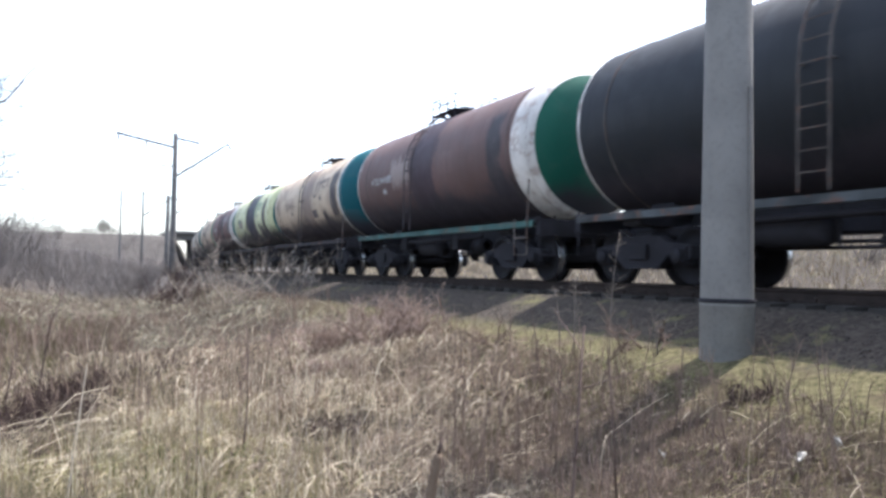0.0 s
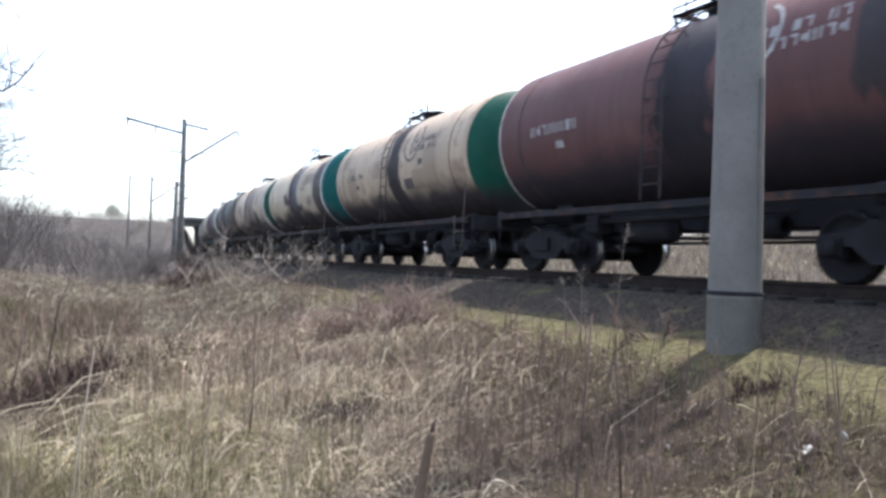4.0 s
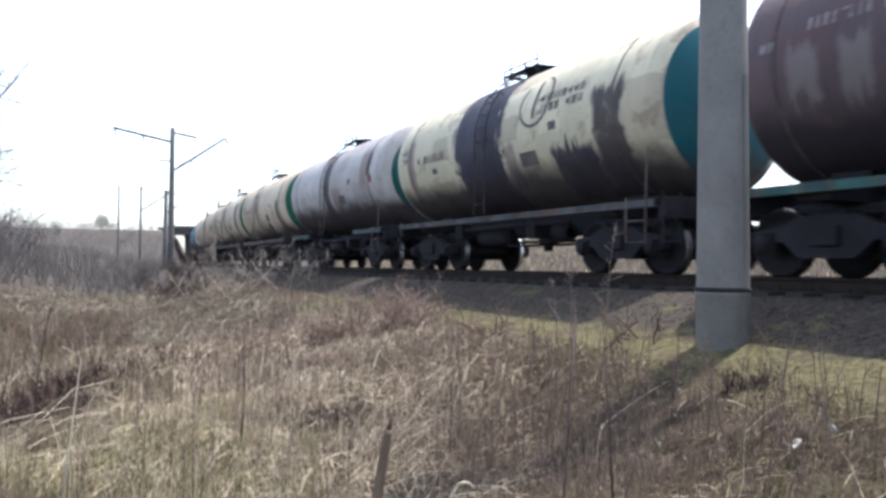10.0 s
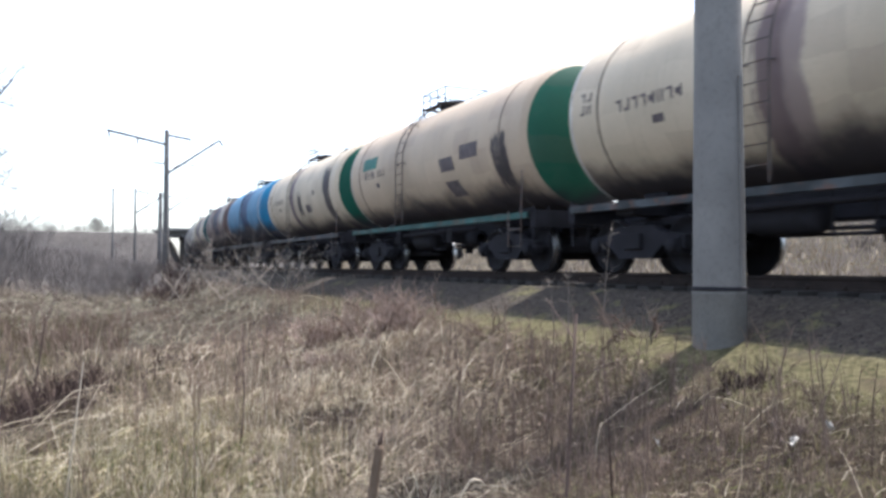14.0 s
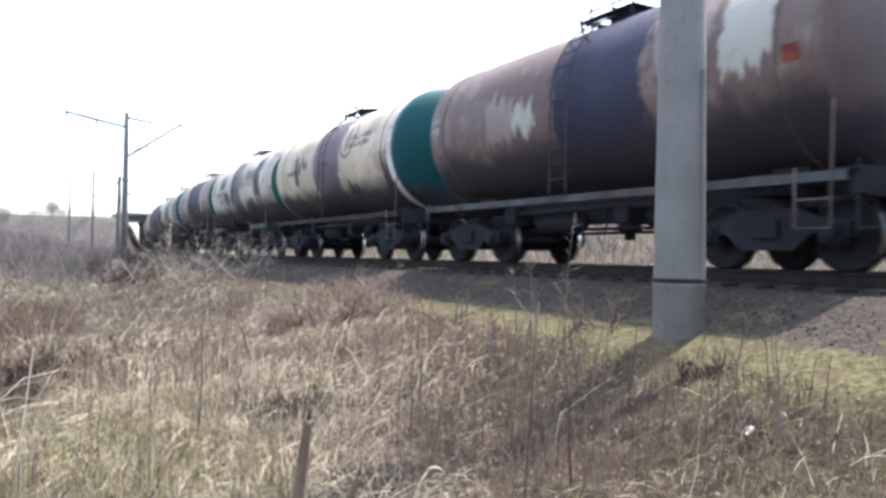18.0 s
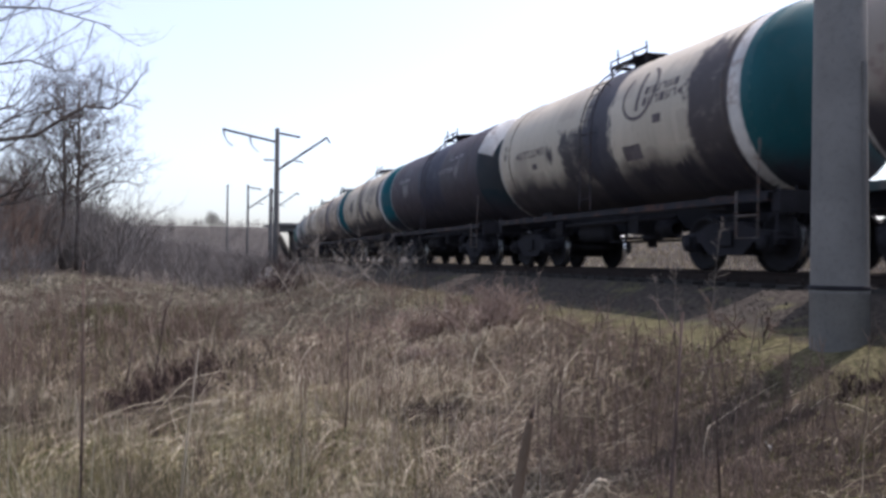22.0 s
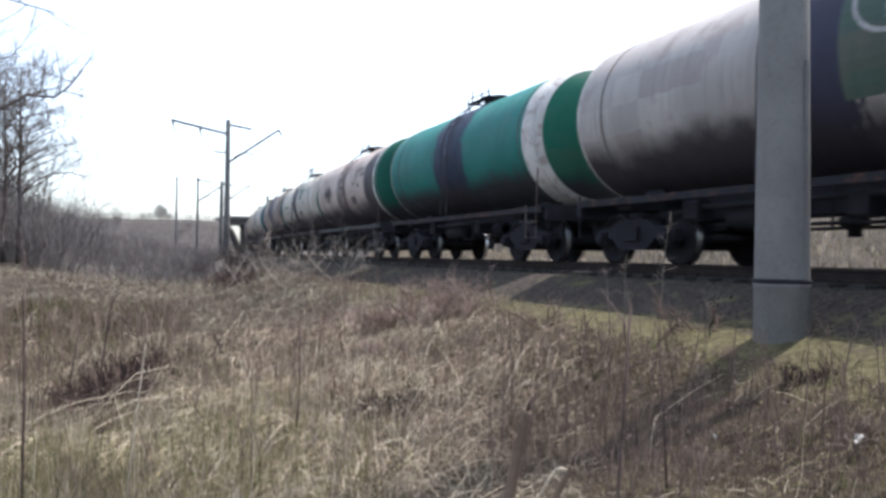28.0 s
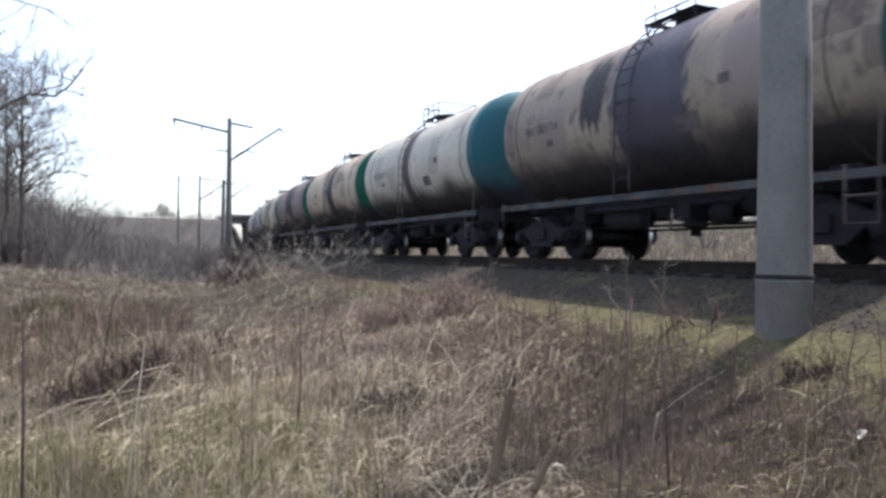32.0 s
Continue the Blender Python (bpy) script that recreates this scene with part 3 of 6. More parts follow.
catenary_pole(pose(6.50, 6.22, -0.115), 9.9, 0.275, 0.18, 8, foot=0.58, label="pale round concrete pole on a grey footing beside the track")
catenary_pole(pose(7.85, 60.0, 0.0), 9.95, 0.24, 0.16, -6, M_POLEF, foot=0.9, label="grey concrete pole with cantilever, feeder arm and insulators")
catenary_pole(pose(14.15, 114.0, 0.2), 9.9, 0.34, 0.24, -12, M_POLEF, foot=1.2, label="distant concrete pole with steel cantilever over the track", feeder=False)
catenary_pole(pose(10.06, 105.0, 0.2), 9.5, 0.17, 0.12, -12, M_POLEF, foot=2.0, label="thin distant pole with a short wire bracket", feeder=False)


def bare_post(x, y, h):
    ob = thing("wire_post", "thin bare grey post behind the field", "post", at=pose(x, y, on_ground(x, y) - 0.4))
    part("shaft", Shape().lathe([(0.16, 0), (0.11, h), (0, h + 0.03)], 12, "z"), M_POLEF, ob)
    part("cap_bracket", Shape().rod([(-0.12, 0, h - 0.25), (0.2, 0, h - 0.25)], 0.03, 5), M_GALV, ob)


bare_post(7.49, 105.0, 10.0 - on_ground(7.49, 105.0))


# ---- road bridge ----
def build_bridge():
    yb = 168.0
    tx = float(track_x(np.array(yb)))
    ob = thing("road_bridge", "low grey concrete road bridge over the railway", "bridge", at=pose(tx, yb, 0))
    I = [(-0.5, 0), (0.5, 0), (0.5, 0.18), (0.2, 0.3), (0.2, 0.95), (0.45, 1.05), (-0.45, 1.05), (-0.2, 0.95), (-0.2, 0.3), (-0.5, 0.18)]
    for j in range(5):
        part("girder", Shape().sweep(I, [(-10.5, -4 + 2 * j, 5.75), (10.5, -4 + 2 * j, 5.75)]), M_DECK, ob)
    part("deck", Shape().box(0, 0, 6.92, 22, 10.4, 0.24), M_DECK, ob)
    for s in (-1, 1):
        part("parapet", Shape().sweep([(-0.15, 0), (0.15, 0), (0.12, 0.35), (-0.12, 0.35)], [(-11, s * 5.1, 7.03), (11, s * 5.1, 7.03)]), M_DECK, ob)
    for xp in (-5.5, 5.5):
        sh = Shape()
        for j in range(3):
            sh.lathe([(0.4, -2.0), (0.4, 5.3)], 12, "z", (xp, -3.5 + 3.5 * j, 0))
        sh.box(xp, 0, 5.5, 0.9, 9.4, 0.55)
        part("pier", sh, M_DECK, ob)


build_bridge()


# ---- tank wagons ----
Z_TANK, HALF, DOME = 2.79, 4.92, 0.40
PITCH = 11.52


def shell_mesh():
    ys = [-HALF] + [-HALF + 2 * HALF * i / 12 for i in range(1, 12)] + [HALF]
    return Shape().lathe([(R_TANK, y) for y in ys], 64)


DOME_A = [0, 7, 14, 22, 31, 41, 52, 64, 77, 90]


def dome_mesh(sign, i0=0, i1=9):
    """Rings i0..i1 of a dished end, from the rim inwards."""
    prof = [(R_TANK * math.cos(radians(a)), sign * (HALF + DOME * math.sin(radians(a)))) for a in DOME_A[i0:i1 + 1]]
    if i1 == 9:
        prof[-1] = (0.0, prof[-1][1])
    return Shape().lathe(prof, 64)


def skin(y0, y1, a0, a1, r=R_TANK + 0.006, sh=None, slant=0.0):
    """A painted patch on the near side of the tank: along y0..y1, at angles a0..a1 above the axis."""
    sh = sh or Shape()
    n = max(2, int(abs(a1 - a0) / 6) + 1)
    vs = []
    for i in range(n + 1):
        a = radians(a0 + (a1 - a0) * i / n)
        o = slant * i / n
        vs += [(-r * math.cos(a), y0 + o, r * math.sin(a)), (-r * math.cos(a), y1 + o, r * math.sin(a))]
    return sh.add(vs, [(2 * i, 2 * i + 1, 2 * i + 3, 2 * i + 2) for i in range(n)])


def emblem(yc, ac, rad, frac=0.8, w=0.065):
    """A broken ring painted on the near side."""
    sh = Shape()
    n = 20
    r = R_TANK + 0.007
    vs = []
    for i in range(n + 1):
        t = 2 * math.pi * frac * i / n + 2.0
        for q in (rad, rad - w):
            y, a = yc + q * math.cos(t), radians(ac) + q * math.sin(t) / R_TANK
            vs.append((-r * math.cos(a), y, r * math.sin(a)))
    sh.add(vs, [(2 * i, 2 * i + 1, 2 * i + 3, 2 * i + 2) for i in range(n)])
    skin(yc - 0.05, yc + 0.05, ac - 14, ac + 16, sh=sh)
    return sh


def letters(y0, y1, a0, a1, rows=1, seed=0, n=8):
    """Unreadable lettering as small bars."""
    rnd = random.Random(seed)
    sh = Shape()
    h = (a1 - a0) / rows
    for k in range(rows):
        step = (y1 - y0) / n
        for i in range(n):
            if rnd.random() < 0.1:
                continue
            b, t = a0 + h * k + h * 0.12, a0 + h * (k + 1) - h * 0.12
            skin(y0 + step * (i + 0.12), y0 + step * (i + 0.34), b, t, sh=sh)
            skin(y0 + step * (i + 0.34), y0 + step * (i + 0.80), (b if rnd.random() < 0.5 else t - h * 0.18), (b + h * 0.18 if rnd.random() < 0.5 else t), sh=sh) if rnd.random() < 0.6 else skin(y0 + step * (i + 0.6), y0 + step * (i + 0.82), b, t, sh=sh)
    return sh


def hoop(y, w=0.10, t=0.012):
    return Shape().lathe([(R_TANK, y - w / 2), (R_TANK + t, y - w / 2), (R_TANK + t, y + w / 2), (R_TANK, y + w / 2)], 64)


def ring_band(y0, y1, a0=-180, a1=180):
    """Band painted round the tank; a0..a1 in degrees from the top."""
    n = 48
    r = R_TANK + 0.005
    vs = []
    for i in range(n + 1):
        a = radians(a0 + (a1 - a0) * i / n)
        vs += [(-r * math.sin(a), y0, r * math.cos(a)), (-r * math.sin(a), y1, r * math.cos(a))]
    return Shape().add(vs, [(2 * i + 1, 2 * i, 2 * i + 2, 2 * i + 3) for i in range(n)], True)


def arc_band(a):
    """White arch painted over the shoulder of the leading end, to a degrees on both sides of the top."""
    prof = [(R_TANK + 0.006, -HALF - 0.005)] + [(R_TANK * math.cos(radians(q)) + 0.006, -HALF - DOME * math.sin(radians(q)) - 0.005) for q in DOME_A[1:6]]
    n, m = 40, len(prof)
    vs = [(-r * math.sin(t), y, r * math.cos(t)) for t in (radians(-a + 2 * a * i / n) for i in range(n + 1)) for r, y in prof]
    return Shape().add(vs, [(i * m + q, i * m + q + 1, (i + 1) * m + q + 1, (i + 1) * m + q) for i in range(n) for q in range(m - 1)], True)


def side_frame():
    """Cast side frame of a two-axle bogie, seen from the side, along y."""
    t = 0.09
    prof = [(-1.16, 0.42), (-1.16, 0.62), (-0.66, 0.68), (-0.42, 0.80), (0.42, 0.80), (0.66, 0.68), (1.16, 0.62), (1.16, 0.42), (1.04, 0.40), (0.92, 0.46), (0.66, 0.48),
            (0.40, 0.26), (-0.40, 0.26), (-0.66, 0.48), (-0.92, 0.46), (-1.04, 0.40)]
    n = len(prof)
    vs = [(-t, y, z) for y, z in prof] + [(t, y, z) for y, z in prof]
    # split into convex strips round the spring opening
    quads = [(0, 1, 14, 15), (1, 2, 13, 14), (2, 3, 12, 13), (3, 4, 11, 12), (4, 5, 10, 11), (5, 6, 9, 10), (6, 7, 8, 9)]
    fs = []
    for q in quads:
        fs += [tuple(q), tuple(i + n for i in reversed(q))]
    fs += [((i + 1) % n, i, i + n, (i + 1) % n + n) for i in range(n)]
    return Shape().add(vs, fs)


def spring_set():
    sh = Shape()
    for y in (-0.22, 0.0, 0.22):
        for k in range(5):
            sh.lathe([(0.06, 0.34 + k * 0.07), (0.085, 0.36 + k * 0.07), (0.06, 0.38 + k * 0.07)], 10, "z", (0, y, 0))
    return sh


def wheelset_mesh():
    sh = Shape()
    R = 0.475
    for s in (-1, 1):
        prof = [(0.10, 0.66), (0.11, 0.70), (0.13, 0.74), (0.36, 0.725), (0.40, 0.70), (0.505, 0.690), (0.505, 0.715), (R, 0.73), (R - 0.001, 0.755), (R - 0.004, 0.80), (R - 0.006, 0.825), (0.41, 0.83), (0.38, 0.775), (0.14, 0.80), (0.12, 0.85), (0.085, 0.86), (0.085, 1.02), (0, 1.02)]
        sh.lathe([(r, s * a) for r, a in prof], 24, "x")
    sh.lathe([(0.085, -0.72), (0.085, 0.72)], 12, "x")
    me = sh.mesh("wheelset", M_WHEEL, M_TREAD)
    for p in me.polygons:
        c = p.center
        rad = math.hypot(c.y, c.z)
        if 0.462 < rad < 0.478 and 0.735 < abs(c.x) < 0.826:
            p.material_index = 1
    return me


def axle_box():
    return Shape().box(0, 0, 0.475, 0.26, 0.30, 0.30, 0.05).lathe([(0.12, -0.18), (0.12, -0.16), (0.10, -0.20), (0, -0.20)], 12, "x", (0, 0, 0.475))


def coupler(s):
    sh = Shape().box(0, s * 5.32, 1.04, 0.16, 0.8, 0.18, 0.03)
    sh.box(0.02, s * 5.68, 1.04, 0.40, 0.22, 0.34, 0.06).box(-0.13, s * 5.80, 1.04, 0.12, 0.12, 0.32, 0.03)
    sh.rod([(0.35, s * 5.20, 0.95), (0.36, s * 5.44, 0.70), (0.30, s * 5.72, 0.62)], 0.03, 6)
    return sh


def ladder_side():
    """Ladder that stands on the frame, runs straight up to the waist and bends over the flank to the platform."""
    sh = Shape()
    r = R_TANK + 0.11
    way = [(-r, 1.20 - Z_TANK), (-r, -0.8), (-r, 0.0)] + [(-r * math.cos(radians(a)), r * math.sin(radians(a))) for a in (12, 24, 36, 48, 58, 68)]
    for y in (-0.22, 0.22):
        sh.rod([(x, y, z) for x, z in way], 0.017, 5)
    for z in (-1.35, -1.08, -0.81, -0.54, -0.27, 0.0):
        sh.rod([(-r, -0.22, z), (-r, 0.22, z)], 0.012, 4)
    for a in range(10, 70, 10):
        x, z = -r * math.cos(radians(a)), r * math.sin(radians(a))
        sh.rod([(x, -0.22, z), (x, 0.22, z)], 0.012, 4)
    for a in (0, 40):
        for y in (-0.22, 0.22):
            sh.rod([(-R_TANK * math.cos(radians(a)), y, R_TANK * math.sin(radians(a))), (-r * math.cos(radians(a)), y, r * math.sin(radians(a)))], 0.016, 4)
    return sh


def platform():
    """Chequer-plate walkway round the hatch, one welded ring on brackets."""
    sh = Shape()
    z = R_TANK + 0.06
    o, q = 0.66, 0.50
    vs = []
    for h in (z, z + 0.03):
        vs += [(-o, -0.72, h), (o, -0.72, h), (o, 0.72, h), (-o, 0.72, h), (-q, -0.54, h), (q, -0.54, h), (q, 0.54, h), (-q, 0.54, h)]
    fs = []
    for k in range(4):
        m = (k + 1) % 4
        fs += [(8 + k, 8 + m, 12 + m, 12 + k), (m, k, 4 + k, 4 + m), (k, m, 8 + m, 8 + k), (4 + m, 4 + k, 12 + k, 12 + m)]
    sh.add(vs, fs)
    for x in (-0.65, 0.65):
        for y in (-0.66, 0.66):
            sh.rod([(x, y, z), (x * 0.9, y, math.sqrt(R_TANK ** 2 - (x * 0.9) ** 2) - 0.02)], 0.03, 5)
    return sh


def rail_side(ob, up, x, tall):
    """One side of the platform's railing: posts and rails, or bent stubs and a low bar."""
    z0 = R_TANK + 0.08
    posts = [(-0.69, 0.4), (-0.23, 0.4), (0.23, 0.4), (0.69, 0.4)] if tall else [(-0.69, 0.26), (-0.2, 0.18), (0.4, 0.34), (0.69, 0.14)]
    for y, h in posts:
        part("post", shared("post%d" % (h * 100), lambda: Shape().rod([(0, 0, 0), (0.0 if tall else 0.01, 0.0 if tall else 0.03, h)], 0.020, 6), M_IRON), M_IRON, ob, at=up @ pose(x, y, z0))
    for z in ((0.2, 0.4) if tall else (0.13,)):
        part("handrail", shared("handrail", lambda: Shape().rod([(0, -0.71, 0), (0, 0.71, 0)], 0.018, 6), M_IRON), M_IRON, ob, at=up @ pose(x, 0, z0 + z))


def hatch():
    sh = Shape().lathe([(0.40, R_TANK - 0.06), (0.40, R_TANK + 0.12), (0.44, R_TANK + 0.13), (0.44, R_TANK + 0.16)], 24, "z")
    for i in range(8):
        a = i * math.pi / 4
        sh.box(0.44 * math.cos(a), 0.44 * math.sin(a), R_TANK + 0.14, 0.05, 0.05, 0.10)
    return sh


def hatch_lid():
    return Shape().lathe([(0.43, R_TANK + 0.162), (0.43, R_TANK + 0.18), (0.30, R_TANK + 0.23), (0, R_TANK + 0.25)], 24, "z").rod([(-0.5, 0, R_TANK + 0.20), (0.5, 0, R_TANK + 0.25)], 0.022, 5)


I_SILL = [(-0.08, -0.06), (0.05, -0.06), (0.05, -0.045), (-0.04, -0.04), (-0.04, 0.04), (0.05, 0.045), (0.05, 0.06), (-0.08, 0.06)]


def end_beam(s):
    return Shape().box(0, s * 5.14, 1.06, 2.7, 0.16, 0.34, 0.03).box(0, s * 5.00, 1.20, 2.8, 0.30, 0.04, 0.01)


def end_gear(s):
    """Foot steps and a hand rail at one end of the frame."""
    sh = Shape()
    for x in (-1.33, -0.98):
        sh.rod([(x, s * 5.14, 0.48), (x, s * 5.14, 1.3)], 0.022, 5)
    for z in (0.52, 0.85):
        sh.rod([(-1.33, s * 5.14, z), (-0.98, s * 5.14, z)], 0.025, 5)
    return sh


def saddle(s):
    sh = Shape()
    y = s * 3.73
    prof = []
    for i in range(9):
        a = radians(-114 + 48 * i / 8)
        prof.append((math.cos(a) * (R_TANK + 0.01), Z_TANK + math.sin(a) * (R_TANK + 0.01)))
    vs = [(x, y - 0.28, z) for x, z in prof] + [(x, y + 0.28, z) for x, z in prof] + [(x, y - 0.28, 1.12) for x, z in prof] + [(x, y + 0.28, 1.12) for x, z in prof]
    fs = []
    for i in range(8):
        fs += [(i, i + 1, 18 + i + 1, 18 + i), (9 + i + 1, 9 + i, 27 + i, 27 + i + 1), (i + 1, i, 9 + i, 9 + i + 1), (18 + i, 18 + i + 1, 27 + i + 1, 27 + i)]
    fs += [(0, 18, 27, 9), (8, 17, 35, 26)]
    return sh.add(vs, fs)


def drain_gear():
    """Air tank, brake cylinder, rods and the bottom outlet slung under the middle."""
    a = Shape().lathe([(0, -0.62), (0.18, -0.58), (0.21, -0.5), (0.21, 0.5), (0.18, 0.58), (0, 0.62)], 16, "y", (-0.75, 1.0, 0.78))
    b = Shape().lathe([(0.10, 0), (0.19, 0.02), (0.19, 0.45), (0.12, 0.5), (0.05, 0.9), (0, 0.9)], 16, "y", (-0.55, -1.6, 0.80))
    c = Shape().rod([(-0.5, -3.0, 0.62), (-0.5, 2.9, 0.66)], 0.03, 5)
    d = Shape().lathe([(0.16, 1.45), (0.16, 0.75), (0.22, 0.72), (0.22, 0.62), (0.10, 0.58), (0.10, 0.45), (0, 0.45)], 16, "z")
    e = Shape().rod([(0.3, -3.2, 0.6), (0.3, 3.0, 0.6)], 0.03, 5)
    f = Shape().rod([(-0.9, -0.4, 1.1), (-0.9, -0.4, 0.55), (-0.9, 0.2, 0.55), (-0.9, 0.2, 1.1)], 0.025, 5)
    h = Shape().rod([(-1.0, -2.2, 0.98), (-1.0, 2.3, 0.95)], 0.05, 6).box(-0.95, 2.2, 0.9, 0.3, 0.35, 0.34, 0.04).box(-0.8, -0.9, 0.86, 0.5, 0.3, 0.36, 0.04)
    return a, b, c, d, e, f, h


SH = {}


def shared(key, build, *mats):
    if key not in SH:
        SH[key] = build().mesh(key, *mats)
    return SH[key]


WHEELS = []


def bogie(wagon, y):
    b = part("bogie", shared("bogie_bolster", lambda: Shape().box(0, 0, 0.72, 2.1, 0.42, 0.30, 0.05).lathe([(0.2, 0.86), (0.2, 0.98), (0, 0.98)], 16, "z"), M_IRON), M_IRON, wagon, at=pose(0, y, 0))
    for x in (-1.02, 1.02):
        part("side_frame", shared("side_frame", side_frame, M_IRON), M_IRON, b, at=pose(x, 0, 0))
        part("springs", shared("springs", spring_set, M_IRON), M_IRON, b, at=pose(x, 0, 0))
        for yy in (-0.925, 0.925):
            part("axle_box", shared("axle_box", axle_box, M_IRON), M_IRON, b, at=pose(x, yy, 0) if x < 0 else pose(x, yy, 0, 0, 0, 180))
    if "wheelset" not in SH:
        SH["wheelset"] = wheelset_mesh()
    for yy in (-0.925, 0.925):
        w = part("wheelset", SH["wheelset"], M_WHEEL, b)
        w.delta_location = (0, yy, 0.475)
        WHEELS.append(w)
    for x in (-1.14, 1.14):
        part("wear_plate", shared("wear_plate", lambda: Shape().box(0, 0, 0.54, 0.06, 0.40, 0.26, 0.03), M_IRON), M_IRON, b, at=pose(x, 0, 0))
    part("spring_plank", shared("spring_plank", lambda: Shape().box(0, 0, 0.33, 2.0, 0.62, 0.14, 0.03), M_IRON), M_IRON, b)
    part("brake_truss", shared("brake_truss", lambda: Shape().box(0, -0.40, 0.50, 1.5, 0.10, 0.24, 0.03).box(0, 0.40, 0.50, 1.5, 0.10, 0.24, 0.03).box(0, 0, 0.90, 0.8, 2.1, 0.22, 0.04).box(-0.62, 0, 0.88, 0.12, 2.3, 0.16, 0.03).box(0.62, 0, 0.88, 0.12, 2.3, 0.16, 0.03), M_IRON), M_IRON, b)
    part("brake_lever", shared("brake_lever", lambda: Shape().rod([(-0.18, -0.5, 0.30), (-0.14, -0.42, 1.0)], 0.035, 5).rod([(-0.18, 0.5, 0.30), (-0.14, 0.42, 1.0)], 0.035, 5).rod([(-0.18, -0.5, 0.32), (-0.18, 0.5, 0.32)], 0.03, 5), M_IRON), M_IRON, b)
    part("brake_beam", shared("brake_beam", lambda: Shape().rod([(-0.8, -0.35, 0.42), (0.8, -0.35, 0.42)], 0.04, 6).rod([(-0.8, 0.35, 0.42), (0.8, 0.35, 0.42)], 0.04, 6)
                                  .box(-0.76, -0.44, 0.45, 0.09, 0.06, 0.34).box(0.76, -0.44, 0.45, 0.09, 0.06, 0.34).box(-0.76, 0.44, 0.45, 0.09, 0.06, 0.34).box(0.76, 0.44, 0.45, 0.09, 0.06, 0.34), M_IRON), M_IRON, b)
    return b


def wagon(i, spec):
    """One four-axle tank wagon; origin at rail level under its middle, -x towards the field."""
    c = spec
    ob = thing("tank_wagon", c["label"], "tank wagon", "wagons of the passing train")
    paint = tank_paint("tank_paint", c["base"], c.get("spill", SPILL), c.get("w", 0.9), i * 1.37, c.get("grime_shade", 0.6), c.get("worn", 0.5), c.get("blotch", (0.16, 0.10, 0.095)), c.get("lean", 0.45) - c.get("hy", 0.0), [b for mk in c.get("marks", "") for b in PANELS.get(mk, ())] + c.get("blots", []))
    cap = tank_paint("end_paint", c.get("cap") or c["base"], SPILL, 0.0, i * 2.11 + 5, c.get("grime_shade", 0.5) * 0.6, 0.08)
    flat = pose(0, 0, Z_TANK)
    up = flat @ Matrix.Diagonal((1, c.get("len", 1.0), 1, 1))
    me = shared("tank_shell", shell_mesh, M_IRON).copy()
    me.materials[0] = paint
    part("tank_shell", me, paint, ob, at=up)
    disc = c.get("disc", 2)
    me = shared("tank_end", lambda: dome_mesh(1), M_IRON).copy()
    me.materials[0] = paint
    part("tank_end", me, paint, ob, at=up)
    me = shared("painted_end%d" % disc, lambda: dome_mesh(-1, disc, 9), M_IRON).copy()
    me.materials[0] = cap
    part("tank_end", me, cap, ob, c.get("caplabel", ""), up)
    if disc:
        me = shared("end_knuckle%d" % disc, lambda: dome_mesh(-1, 0, disc), M_IRON).copy()
        me.materials[0] = M_RING if c.get("wk") else paint
        part("end_knuckle", me, paint, ob, at=up)
    # coloured strip of the shell next to the end, and the white band
    cw = c.get("capw", 0.0)
    if c.get("cap") and cw > 0:
        sh = ring_band(-HALF - 0.004, -HALF + cw)
        part("end_strip", sh, cap, ob, at=up)
    rw = c.get("ring", 0.0)
    if c.get("arc"):
        part("white_band", arc_band(c["arc"]), M_RING, ob, "white painted arch over the dished end", up)
    if rw:
        part("white_band", ring_band(-HALF + cw + 0.004, -HALF + cw + rw), M_RING, ob, "chipped white painted band", up)
    # sky glint along the trailing edge, painted on as a thin white strip
    if c.get("rim", 1):
        part("rim_band", ring_band(HALF - 0.05, HALF + 0.004), M_RING, ob, at=up)
    for y in (-4.15, 4.15):
        part("strap", shared("strap%+d" % y, lambda: hoop(y, 0.03, 0.010), M_STRAP), M_STRAP, ob, at=flat)
    up = flat @ pose(0, c.get("hy", 0.0), 0)
    part("hatch", shared("hatch", hatch, M_IRON), M_IRON, ob, at=up)
    part("hatch_lid", shared("hatch_lid", hatch_lid, M_IRON), M_IRON, ob, at=up)
    part("platform", shared("platform", platform, M_IRON), M_IRON, ob, at=up)
    for x in (-0.63, 0.63):
        rail_side(ob, up, x, c.get("rail", 0))
    if c.get("rail", 0):
        for y in (-0.69, 0.69):
            part("handrail", shared("cross_rail", lambda: Shape().rod([(-0.64, 0, 0), (0.64, 0, 0)], 0.018, 6), M_IRON), M_IRON, ob, at=up @ pose(0, y, R_TANK + 0.48))
    me = shared("ladder", ladder_side, M_IRON).copy()
    me.materials[0] = M_SOOT if c.get("w", 0.9) > 0.4 else M_STRAP
    part("ladder", me, M_IRON, ob, at=up)
    part("ladder", me, M_IRON, ob, at=up @ pose(0, 0, 0, 0, 0, 180))
    up = flat
    kind = c.get("sill", 1)
    sill = {0: M_SILLD, 1: M_SILL, 2: M_SILLG, 3: M_SILLT}[kind]
    runs = [(-5.05, 5.05)] if kind < 3 else [(-5.05, -2.6), (2.6, 5.05)]
    for x in (-1.36, 1.36):
        for y0, y1 in runs:
            me = shared("sill%d%+.1f" % (kind, y0), lambda: Shape().sweep(I_SILL, [(0, y0, 0), (0, y1, 0)]), sill)
